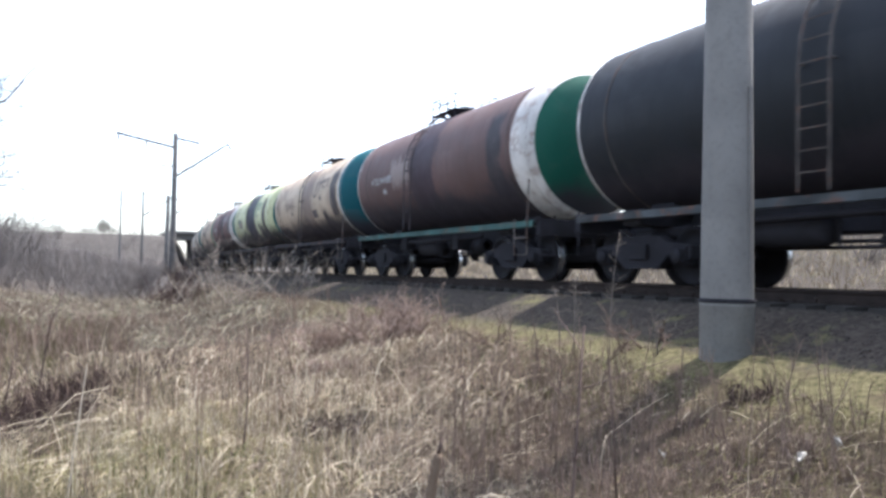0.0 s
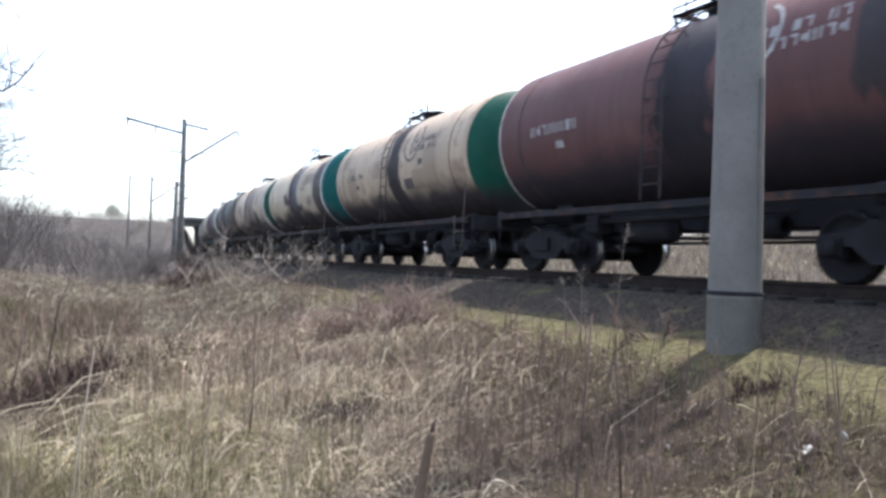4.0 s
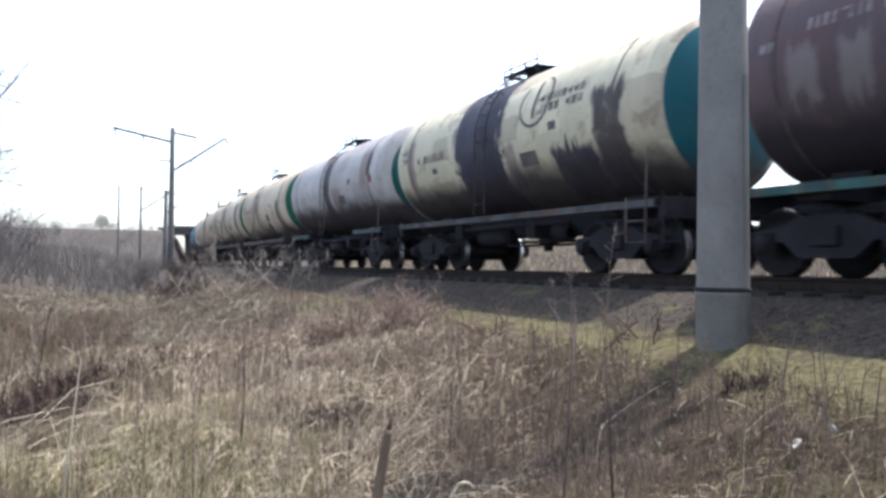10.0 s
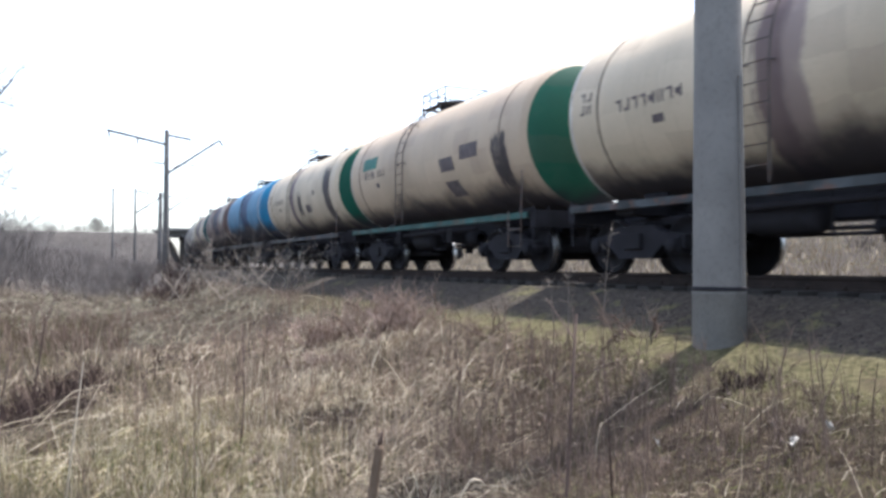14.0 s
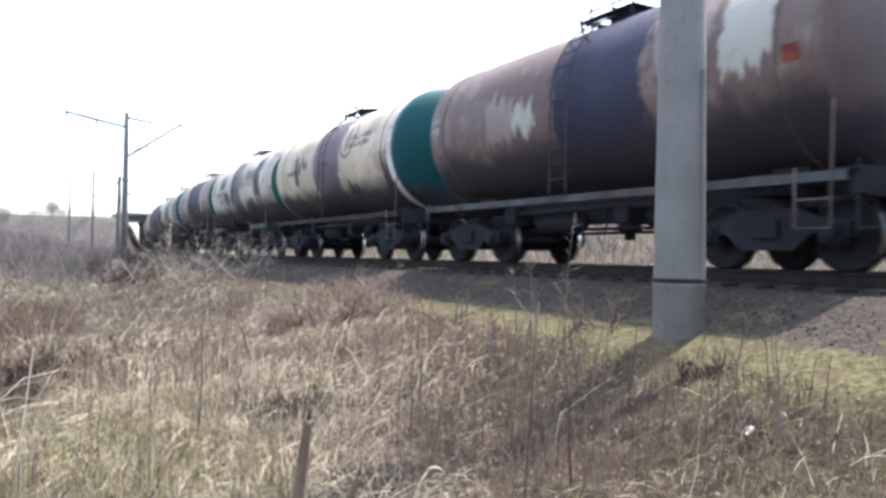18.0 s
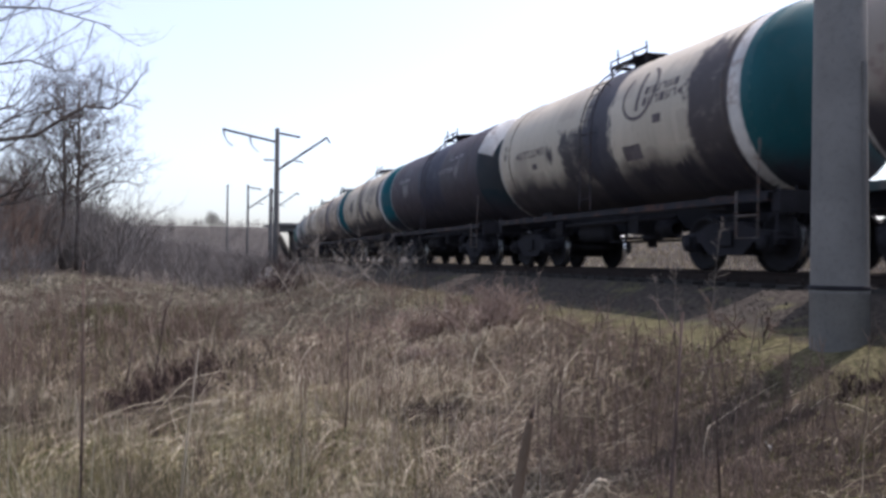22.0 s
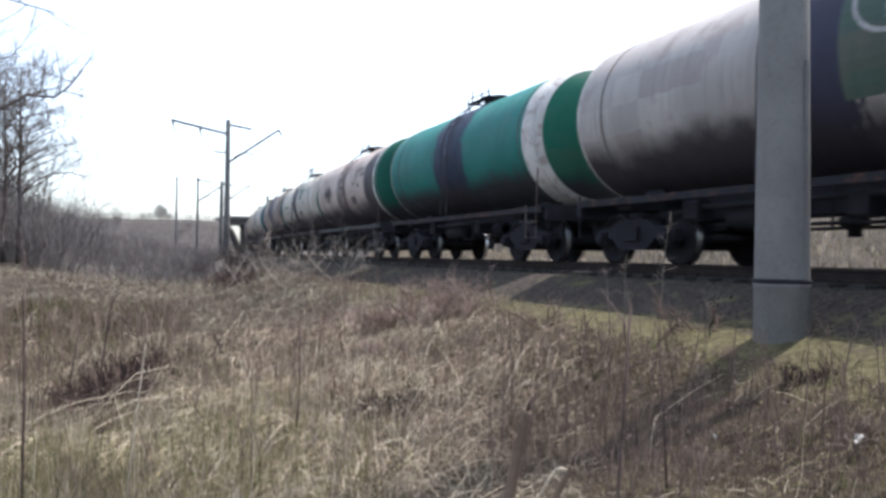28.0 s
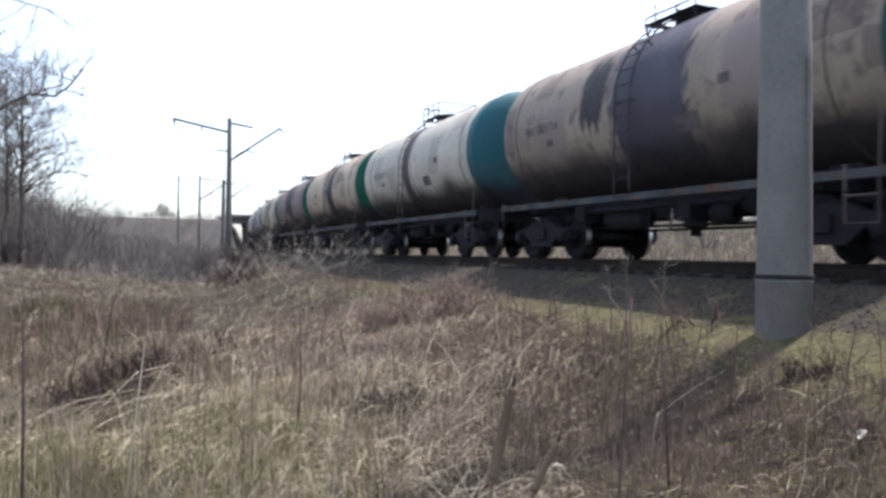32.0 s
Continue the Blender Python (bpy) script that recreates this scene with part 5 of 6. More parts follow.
mat_of_straw(RNG, 60000, 3.6, 16.0, M_STRAW, "matted dry grass lying over the field", 0.14, 0.5, 0.0095, 4.3, -14, 33, 0.14, (0.6, 1.3), 0.12, 0.45)
mat_of_straw(RNG, 30000, 4.0, 13.0, M_OLIVE, "thin thatch of short olive grass below the bank", 0.06, 0.2, 0.007, 4.0, 27, 62, 0.04, (0.6, 1.6))
mat_of_straw(RNG, 9000, 4.0, 13.0, M_DULL, "dull brown matted grass below the bank", 0.1, 0.34, 0.008, 4.3, 27, 62, 0.06, (0.6, 1.6))
mat_of_straw(RNG, 30000, 15.0, 40.0, M_FARGRASS, "matted dry grass farther out on the field", 0.3, 1.0, 0.0085, 4.2, -22, 40, 0.25, (0.6, 1.3), 0.1, 0.5)
mat_of_straw(RNG, 2600, 5.0, 10.0, M_GOLD, "long yellow straws laid over by the wind", 0.5, 1.1, 0.0085, 5.0, -14, 14, 0.20, (0.75, 0.30), 0.06, 0.12)
mat_of_straw(RNG, 130, 6.2, 10.0, M_PALE, "long pale stems laid over a dark hollow", 1.0, 1.7, 0.010, 5.0, -9, 6, 0.34, (0.50, 0.22), 0.04, 0.10)
mat_of_straw(RNG, 3200, 4.0, 15.0, M_PALE, "long pale straws lying crosswise", 0.25, 0.8, 0.0085, 4.7, -14, 32, 0.24, (0.9, 1.2), 0.06, 0.6)
mat_of_straw(RNG, 1000, 4.0, 11.0, M_PALE, "broken pale straws among the short grass", 0.12, 0.42, 0.0075, 4.2, 27, 62, 0.08, (0.9, 1.6), 0.12, 0.5)
mat_of_straw(RNG, 4200, 8.5, 15.0, M_PALE, "loose pale straw over the middle of the field", 0.15, 0.55, 0.0085, 4.6, 5, 29, 0.22, (0.7, 1.3), 0.10, 0.4)
mat_of_straw(RNG, 2600, 8.6, 10.8, M_PALE, "flat bed of pale trodden straw", 0.15, 0.45, 0.008, 4.6, 18, 27, 0.05, (0.4, 0.5), 0.06, 0.1)
mat_of_straw(RNG, 9000, 0.9, 14.0, M_STRAW, "matted dry grass round the standing place", 0.2, 0.5, 0.017, 4.4, 60, 346, 0.10)
mat_of_straw(RNG, 1500, 0.7, 3.6, M_STRAW, "trodden dry grass round the standing place", 0.15, 0.4, 0.010, 4.4, -20, 64, 0.06)
tuft_field("dry_grass", "tufts of dry straw-coloured grass on the field", RNG, 42000, 3.4, 15.0, M_STRAW, 0.12, 0.44, 0.0105, 4.2, 40, 0.75, 0.62, 9, 0.09, -14, 34)
tuft_field("dry_grass", "yellow-green tufts of longer grass", RNG, 16000, 3.4, 8.5, M_GOLD, 0.16, 0.5, 0.0095, 4.6, 40, 0.75, 0.55, 12, 0.08, -14, 20)
tuft_field("dry_grass", "tufts of dull brown grass below the bank", RNG, 22000, 3.6, 13.0, M_DULL, 0.2, 0.6, 0.0068, 4.3, 40, 0.75, 0.4, 9, 0.05, 28, 62)
tuft_field("dry_grass", "short olive grass below the bank", RNG, 60000, 3.6, 13.0, M_OLIVE, 0.10, 0.34, 0.0062, 4.0, 40, 0.75, 0.45, 8, 0.05, 26, 62)
tuft_field("dry_grass", "tufts of dry straw-coloured grass farther out on the field", RNG, 44000, 13.0, 40.0, M_FARGRASS, 0.18, 0.52, 0.0062, 4.2, 60, 0.8, 0.6, 10, 0.16, -22, 40)
def tussocks(rng, n, d0, d1, a0, a1, mat, label, lo, hi):
    """Fountains of long limp blades round single roots."""
    cx, cy = wedge(rng, n, d0, d1, 0.8, a0, a1)
    keep = (track_x(cy) - cx > 5.0) & (in_hollow(cx, cy) < 0.05)
    cx, cy = cx[keep], cy[keep]
    k = 34
    h0 = np.repeat(rng.uniform(lo, hi, len(cx)) * low_right(cx, cy), k)
    x, y = np.repeat(cx, k) + rng.normal(0, 0.05, len(cx) * k), np.repeat(cy, k) + rng.normal(0, 0.05, len(cx) * k)
    v, f = blades(rng, x, y, h0 * rng.uniform(0.6, 1.1, len(x)), 0.0085 * rng.uniform(0.5, 1.4, len(x)) * np.clip(np.hypot(x, y) / 7, 0.8, 3), 0.45, 4)
    thing("grass_tussocks", label, "grass", data=soup("grass_tussocks", v, f, mat), kind="stuff")


tussocks(RNG, 230, 3.6, 13.0, -14, 28, M_STRAW, "bushy tussocks of long dry grass", 0.26, 0.5)
tussocks(RNG, 60, 4.2, 10.0, -14, 18, M_PALE, "pale tussocks of long dry grass", 0.26, 0.5)
tussocks(RNG, 150, 4.2, 10.0, 28, 60, M_DULL, "low dark tussocks below the bank", 0.5, 0.95)
tussocks(RNG, 150, 7.5, 12.5, -12, 8, M_DULL, "dark olive-brown tussocks round a hollow", 0.3, 0.6)
tussocks(RNG, 130, 11.5, 22.0, -8, 5, M_DULL, "grey-brown tussocks of older grass", 0.3, 0.6)
tussocks(RNG, 140, 11.0, 24.0, -9, 4, M_OLIVE, "grey-green tussocks of older grass", 0.3, 0.6)
tussocks(RNG, 90, 3.6, 7.5, -14, 18, M_GOLD, "yellow-green tussocks of long grass", 0.3, 0.55)
tuft_field("tall_reeds", "tall pale single reeds standing in the field", RNG, 900, 4.0, 13.0, M_PALE, 0.45, 0.95, 0.0085, 5.0, 40, 0.8, 0.16, 1, 0.1, -14, 30)
tuft_field("short_grass", "short yellow-green grass at the foot of the bank", RNG, 60000, 5.0, 18.0, M_MOSS, 0.03, 0.13, 0.0065, 2.8, 4.5, 1.0, 0.6, 7, 0.07, 18, 75)


def far_bank(rng, n):
    y = rng.uniform(0, 60, n)
    x = track_x(y) + rng.uniform(3.6, 16, n)
    v, f = blades(rng, x, y, rng.uniform(0.15, 0.5, n), rng.uniform(0.02, 0.05, n), 0.8)
    thing("dry_grass", "pale dry grass on the far bank of the track", "grass", data=soup("dry_grass", v, f, M_BANK), kind="stuff")


M_BANK = per_piece("bank_straw", (0.46, 0.39, 0.28), (0.26, 0.21, 0.15), 0.9)
far_bank(RNG, 22000)


def stems(rng, n, d0, d1, hmin, hmax, rad, umin, a0=-14, a1=62):
    """Dead upright weed stalks with side twigs, as thin three-sided rods."""
    x, y = wedge(rng, n, d0, d1, 0.8, a0, a1)
    keep = (track_x(y) - x > umin) & (rng.uniform(0, 1, n) < 0.2 + 0.8 * patchy(x + 9, y + 4, 0.8))
    x, y = x[keep], y[keep]
    n = len(x)
    z = ground_z(x, y) - 0.03
    h = rng.uniform(hmin, hmax, n)
    lx, ly = rng.normal(0, 0.13, n), rng.normal(0, 0.13, n)
    segs = [(x, y, z, x + lx * h, y + ly * h, z + h, rad * np.clip(np.hypot(x, y) / 6, 0.8, 3))]
    for k in range(5):
        t = rng.uniform(0.35, 0.95, n)
        a = rng.uniform(0, 2 * np.pi, n)
        l = h * rng.uniform(0.10, 0.30, n)
        bx, by, bz = x + lx * h * t, y + ly * h * t, z + h * t
        segs.append((bx, by, bz, bx + np.cos(a) * l * 0.6, by + np.sin(a) * l * 0.6, bz + l * 0.8, segs[0][6] * 0.55))
    vs, fs, o = [], [], 0
    for x0, y0, z0, x1, y1, z1, r in segs:
        ring = []
        for k in range(3):
            a = 2 * np.pi * k / 3
            ring.append(np.stack([x0 + r * np.cos(a), y0 + r * np.sin(a), z0], -1))
        for k in range(3):
            a = 2 * np.pi * k / 3
            ring.append(np.stack([x1 + 0.35 * r * np.cos(a), y1 + 0.35 * r * np.sin(a), z1], -1))
        vs.append(np.stack(ring, 1).reshape(-1, 3))
        b = (o + np.arange(n) * 6)[:, None]
        fs += [b + np.array([[0, 1, 4, 3]]), b + np.array([[1, 2, 5, 4]]), b + np.array([[2, 0, 3, 5]])]
        o += n * 6
    return np.concatenate(vs), np.concatenate(fs)


def weeds(label, *a, mat=None):
    v, f = stems(RNG, *a)
    thing("dead_weeds", label, "weeds", data=soup("dead_weeds", v, f, mat or M_STEM), kind="stuff")


weeds("brown dead weed stalks among the dry grass", 1500, 4.0, 14.0, 0.2, 0.6, 0.0030, 4.3)
weeds("faded brown weed stalks standing in the dry grass", 420, 4.2, 13.0, 0.45, 0.95, 0.0042, 5.0, -14, 30)
weeds("dark weed stalks beyond a hollow", 1100, 9.5, 22.0, 0.35, 0.80, 0.0040, 5.0, -12, 5)
weeds("grey dead sticks round a hollow", 150, 5.0, 8.0, 0.22, 0.45, 0.0042, 5.0, 8, 24, mat=M_DRYTWIG)
weeds("russet thicket of fine weed twigs", 1900, 8.0, 17.0, 0.15, 0.42, 0.0028, 4.4, 9, 33, mat=M_RUSSET)
weeds("russet weeds below the bank", 1700, 5.0, 11.0, 0.10, 0.30, 0.0026, 4.3, 22, 42, mat=M_RUSSET)
weeds("brown weeds below the bank", 1300, 4.0, 9.5, 0.15, 0.38, 0.0030, 4.4, 28, 62)
weeds("tall dark weed stalks before the bank", 330, 4.2, 9.5, 0.35, 0.9, 0.0062, 4.2, 27, 60)
weeds("grey brush over the road embankment", 17000, 55.0, 172.0, 0.6, 2.0, 0.009, 6.0, -22, 12, mat=M_BRUSH)
weeds("dense brown weed stalks before the bank", 2600, 13.0, 34.0, 0.3, 0.8, 0.0032, 3.9, -20, 40)


def fallen(rng, n):
    x, y = wedge(rng, n, 2.8, 14.0, 0.8)
    keep = (track_x(y) - x > 4.1) & (in_hollow(x, y) < 0.3)
    x, y = x[keep], y[keep]
    n = len(x)
    z = ground_z(x, y) + rng.uniform(0.0, 0.10, n)
    s = rng.uniform(0.008, 0.024, n) * np.clip(np.hypot(x, y) / 6, 0.8, 2.0)
    q = rng.normal(0, 1, (n, 2, 3))
    a = q[:, 0] / np.linalg.norm(q[:, 0], axis=1, keepdims=True)
    b = np.cross(a, q[:, 1])
    b /= np.linalg.norm(b, axis=1, keepdims=True)
    c = np.stack([x, y, z], -1)
    v = np.stack([c - a * s[:, None], c + b * s[:, None] * 0.5, c + a * s[:, None], c - b * s[:, None] * 0.5], 1).reshape(-1, 3)
    f = (np.arange(n) * 4)[:, None] + np.arange(4)[None]
    thing("fallen_leaves", "brown curled leaves lying in the grass", "leaves", data=soup("fallen_leaves", v, f, M_LEAF), kind="stuff")


fallen(RNG, 16000)


def branching(rng, base, heading, length, radius, depth, out, spread=0.55, rise=0.25, kids=(3, 5), bits=4, thin=0.0):
    """Grows one limb and its twigs as tapering rods."""
    p, d = Vector(base), Vector(heading).normalized()
    pts = [p.copy()]
    for i in range(bits):
        d = (d + Vector((rng.normal(0, 0.16), rng.normal(0, 0.16), rng.normal(0, 0.10) + rise * 0.15))).normalized()
        p = p + d * (length / bits)
        pts.append(p.copy())
    out.rod(pts, max(radius, thin), 7 if depth > 2 else (5 if depth > 1 else 3), radius * 0.45)
    if depth == 0:
        return
    for k in range(rng.integers(kids[0], kids[1] + 1)):
        t = rng.uniform(0.3, 1.0)
        i = min(int(t * bits), bits - 1)
        q = pts[i].lerp(pts[i + 1], t * bits - i)
        side = Vector((rng.normal(), rng.normal(), rng.normal() * 0.6)).normalized()
        nd = (d * (1 - spread) + side * spread + Vector((0, 0, rise * 0.4))).normalized()
        branching(rng, q, nd, length * rng.uniform(0.45, 0.72), radius * (0.62 - 0.25 * t), depth - 1, out, spread, rise, kids, bits, thin)


def tree(x, y, height, radius, seed, label, dz=0.0, lean=(0, 0), first=0.30, limbs=16, reach=0.30, thin=0.0, rise=0.55):
    rng = np.random.default_rng(seed)
    ob = thing("tree", label, "tree", "bare trees by the field", at=pose(x, y, on_ground(x, y) - 0.1 + dz))
    tr = Shape()
    pts = [(lean[0] * t * t * height + rng.normal(0, 0.05), lean[1] * t * t * height + rng.normal(0, 0.05), height * 0.9 * t) for t in [i / 7 for i in range(8)]]
    pts[0] = (0, 0, 0)
    tr.rod([(0, 0, -0.1), (0, 0, 0.0)], radius * 1.5, 9, radius * 1.15)
    tr.rod(pts, radius, 9, radius * 0.25)
    part("trunk", tr, M_BARK, ob)
    for k in range(limbs):
        t = first + (0.98 - first) * k / limbs
        i = min(int(t * 7), 6)
        q = Vector(pts[i]).lerp(Vector(pts[i + 1]), t * 7 - i)
        a = k * 2.4 + rng.uniform(-0.4, 0.4)
        sh = Shape()
        ln = height * reach * (1.15 - 0.75 * t)
        branching(rng, q, (math.cos(a), math.sin(a), rise), ln, radius * (0.42 - 0.25 * t), 3, sh, 0.6, 0.4, (3, 5), 3, thin)
        part("limb", sh, M_BARK, ob)
    return ob


def bush_mesh(seed, height, width, n):
    rng = np.random.default_rng(seed)
    sh = Shape()
    for k in range(n):
        a, r = rng.uniform(0, 2 * math.pi), rng.uniform(0, 0.35) * width
        branching(rng, (math.cos(a) * r, math.sin(a) * r, -0.05), (math.cos(a) * 0.45, math.sin(a) * 0.45, 1), height * rng.uniform(0.55, 1.0), 0.022, 2, sh, 0.45, 0.5, (2, 4), 3)
    return sh.mesh("bush", M_TWIG)


BUSHES = [bush_mesh(40 + k, h, w, n) for k, (h, w, n) in enumerate([(2.6, 2.4, 18), (3.4, 3.0, 20), (1.8, 2.0, 16), (2.4, 3.2, 20)])]


def far_bush_mesh(seed, height, width, n):
    rng = np.random.default_rng(seed)
    sh = Shape()
    for k in range(n):
        a, r = rng.uniform(0, 2 * math.pi), rng.uniform(0, 0.4) * width
        branching(rng, (math.cos(a) * r, math.sin(a) * r, -0.05), (math.cos(a) * 0.5, math.sin(a) * 0.5, 1), height * rng.uniform(0.5, 1.0), 0.030, 2, sh, 0.5, 0.5, (2, 4), 2, 0.012)
    return sh.mesh("bush", M_TWIG)


FAR_BUSHES = [far_bush_mesh(50 + k, h, w, 15) for k, (h, w) in enumerate([(2.4, 2.6), (3.2, 3.0), (1.8, 2.4), (2.4, 3.4)])]


def bush(x, y, k, s, label):
    thing("bush", label, "bush", "bare bushes of the thicket", at=pose(x, y, on_ground(x, y), 0, 0, (x * 37 + y * 91) % 360) @ Matrix.Scale(s, 4), data=(FAR_BUSHES if y > 52 else BUSHES)[k])


M_BRUSHWOOD = plain("hazel_twigs", (0.150, 0.134, 0.122), 0.95, 0.0, 0.35, 1.0)
M_RUSTTWIG = plain("rusty_twigs", (0.165, 0.112, 0.085), 0.95, 0.0, 0.35, 1.0)
RUSTY = BUSHES[0].copy()
RUSTY.materials[0] = M_RUSTTWIG


def brushwood(rng, n, y0, y1, t0, t1, lo, hi, grow, label, mat):
    """Bare brush too thick to count, joined; it grows taller towards one side."""
    shapes = []
    for me in FAR_BUSHES:
        co = np.empty(len(me.vertices) * 3, np.float32)
        me.vertices.foreach_get("co", co)
        shapes.append((co.reshape(-1, 3), [np.array([p.vertices[:] for p in me.polygons if len(p.vertices) == c], np.int32) for c in (3, 4)]))
    vs, tri, quad, count = [], [], [], 0
    for k in range(n):
        y, th = rng.uniform(y0, y1), rng.uniform(t0, t1)
        x, a = y * math.tan(radians(th)), rng.uniform(0, 2 * math.pi)
        size = rng.uniform(lo, hi) * (1.0 + grow * float(sstep(-2.0, -9.0, np.array(th))))
        co, (f3, f4) = shapes[k % 4]
        turn = np.array([[math.cos(a), -math.sin(a), 0], [math.sin(a), math.cos(a), 0], [0, 0, 1]])
        vs.append(co @ turn.T * size + np.array([x, y, on_ground(x, y)]))
        tri += [f3 + count] if len(f3) else []
        quad += [f4 + count] if len(f4) else []
        count += len(co)
    faces = [np.concatenate(f) for f in (tri, quad) if f]
    thing("brushwood", label, "brushwood", data=soup("brushwood", np.concatenate(vs), faces, mat), kind="stuff")


def thicket():
    rng = np.random.default_rng(11)
    for k in range(210):
        y = rng.uniform(34, 100)
        th = rng.uniform(-18, 6.5)
        x = y * math.tan(radians(th))
        if y < 44 and -8.5 < th < -3.5:
            y, x = y + 16, x * (y + 16) / y
        s = rng.uniform(0.45, 0.8) * (1.0 + 1.6 * float(sstep(1.0, -9.0, np.array(th)))) * (0.55 if y < 42 else 1.0)
        bush(x, y, int(rng.integers(0, 4)), s, "leafless grey-brown bush in a dense thicket")
    brushwood(rng, 150, 95, 172, -20, 7.0, 0.4, 0.8, 1.9, "leafless grey brushwood on the road embankment", M_TWIG)
    brushwood(rng, 130, 48, 95, -19, -3.0, 0.35, 0.7, 1.8, "dense leafless brushwood between the trees", M_BRUSHWOOD)
    for k in range(16):
        y, th = rng.uniform(40, 50), rng.uniform(-9, -2)
        bush(y * math.tan(radians(th)), y, 2 + k % 2, rng.uniform(0.35, 0.55), "low leafless bush at the foot of the trees")
    for th, y, s in ((-9.4, 39.0, 1.15), (-10.4, 41.0, 1.45), (-11.3, 38.0, 1.3), (-12.4, 42.0, 1.6), (-8.6, 43.0, 0.9)):
        x = y * math.tan(radians(th))
        thing("bush", "leafless rusty-brown bush at the edge of the thicket", "bush", "bare bushes of the thicket", at=pose(x, y, on_ground(x, y), 0, 0, th * 77) @ Matrix.Scale(s, 4), data=RUSTY)
    for k in range(34):
        y = rng.uniform(4, 70)
        x = float(track_x(np.array(y))) + rng.uniform(9, 22)
        bush(x, y, int(rng.integers(0, 4)), rng.uniform(0.5, 1.0), "leafless bush on the far bank of the track")


thicket()


def limb_of(ob, pts, radius, seed, twigs=9):
    """A long limb through given points, with twigs along it."""
    rng = np.random.default_rng(seed)
    sh = Shape().rod(pts, radius, 7, radius * 0.35)
    for k in range(twigs):
        t = 0.25 + 0.75 * k / twigs
        i = min(int(t * (len(pts) - 1)), len(pts) - 2)
        q = Vector(pts[i]).lerp(Vector(pts[i + 1]), t * (len(pts) - 1) - i)
        branching(rng, q, (rng.normal(0.4, 0.5), rng.normal(0, 0.6), rng.normal(0.5, 0.5)), rng.uniform(0.6, 1.5), radius * 0.3, 3, sh, 0.5, 0.3, (2, 4), 4)
    part("limb", sh, M_BARK, ob)


def sapling(name, label, category, x, y, pts, r0, r1, mat, seed=0, twigs=0, reach=0.2, group=""):
    """A single stalk given by points above its foot."""
    ob = thing(name, label, category, group, at=pose(x, y, on_ground(x, y)))
    part("stalk", Shape().rod(pts, r0, 7, r1), mat, ob)
    rng = np.random.default_rng(seed)
    for k in range(twigs):
        q = Vector(pts[len(pts) // 2]).lerp(Vector(pts[-1]), rng.uniform(0, 1))
        part("side_twig", Shape().rod([q, q + Vector((rng.normal(0, reach), rng.normal(0, reach), rng.uniform(0.3, 1.0) * reach))], r1 * 0.8, 4, r1 * 0.3), mat, ob)
    return ob


M_BRAMBLESHADE = per_piece("bramble_and_hollow_shade", (0.030, 0.020, 0.019), (0.065, 0.045, 0.040), 0.95)
M_CATTAIL = plain("brown_cattail", (0.165, 0.118, 0.082), 0.95, 0.0, 0.3, 8.0)
M_REED = plain("pale_reed", (0.46, 0.39, 0.29), 0.85, 0.0, 0.2, 6.0)
M_DARKSTEM = plain("dark_stem", (0.10, 0.07, 0.06), 0.95, 0.0, 0.3, 6.0)


def cattail(x, y, top, lean, length, r, label):
    """A stalk with a brown seed head and a pale spike; top is the height of the head's upper end."""
    g = on_ground(x, y)
    ob = thing("cattail", label, "plant", "cattails close by", at=pose(x, y, g, 0, 0, -23.5))
    h = top - g
    part("stalk", Shape().rod([(-lean * 1.2, 0, 0), (-lean * 0.5, 0, h * 0.55), (-0.25 * lean, 0, h - length)], 0.0022, 6), M_CATTAIL, ob)
    part("seed_head", Shape().rod([(-0.25 * lean, 0, h - length - 0.004), (-0.23 * lean, 0, h - length), (-0.1 * lean, 0, h - length * 0.4), (-0.01 * lean, 0, h - 0.006), (0, 0, h)], r, 10, r * 0.6), M_CATTAIL, ob)
    part("spike", Shape().rod([(0, 0, h - 0.001), (0.004, 0, h + 0.016)], r * 0.4, 6, r * 0.12), M_DARKSTEM, ob)
    return ob


CATTAILS = [cattail(0.337, 0.775, -0.040, 0.06, 0.095, 0.0068, "brown cattail stalk swaying close by"), cattail(0.382, 0.750, -0.098, 0.09, 0.05, 0.0048, "shorter leaning brown cattail stalk")]
sapling("weed_stalk", "tall dark bare weed stalk before the bank", "plant", 1.72, 2.44, [(0, 0, 0), (0.02, 0.0, 0.6), (0.06, -0.03, 1.5)], 0.010, 0.004, M_DARKSTEM, 3, 7, 0.16, "single tall weeds")
sapling("weed_stalk", "thin dark weed stalk in the field", "plant", -0.46, 5.0, [(0, 0, 0), (0.01, 0, 0.7), (0.0, 0, 1.6)], 0.010, 0.004, M_DARKSTEM, 4, 6, 0.12, "single tall weeds")
sapling("weed_stalk", "tall branched weed stalk beside a hollow", "plant", -0.12, 10.4, [(0, 0, 0), (0.03, 0, 0.7), (0.12, 0, 1.35), (0.25, 0, 1.75)], 0.014, 0.005, M_DARKSTEM, 14, 9, 0.22, "single tall weeds")
sapling("weed_stalk", "tall leaning weed stalk beside a hollow", "plant", -0.35, 9.2, [(0, 0, 0), (-0.04, 0, 0.6), (0.05, 0, 1.2)], 0.012, 0.005, M_DARKSTEM, 15, 8, 0.18, "single tall weeds")
sapling("weed_stalk", "forked dark weed stalk in the field", "plant", 1.45, 6.6, [(0, 0, 0), (0.03, 0, 0.5), (0.02, 0, 1.1)], 0.010, 0.004, M_DARKSTEM, 6, 6, 0.14, "single tall weeds")
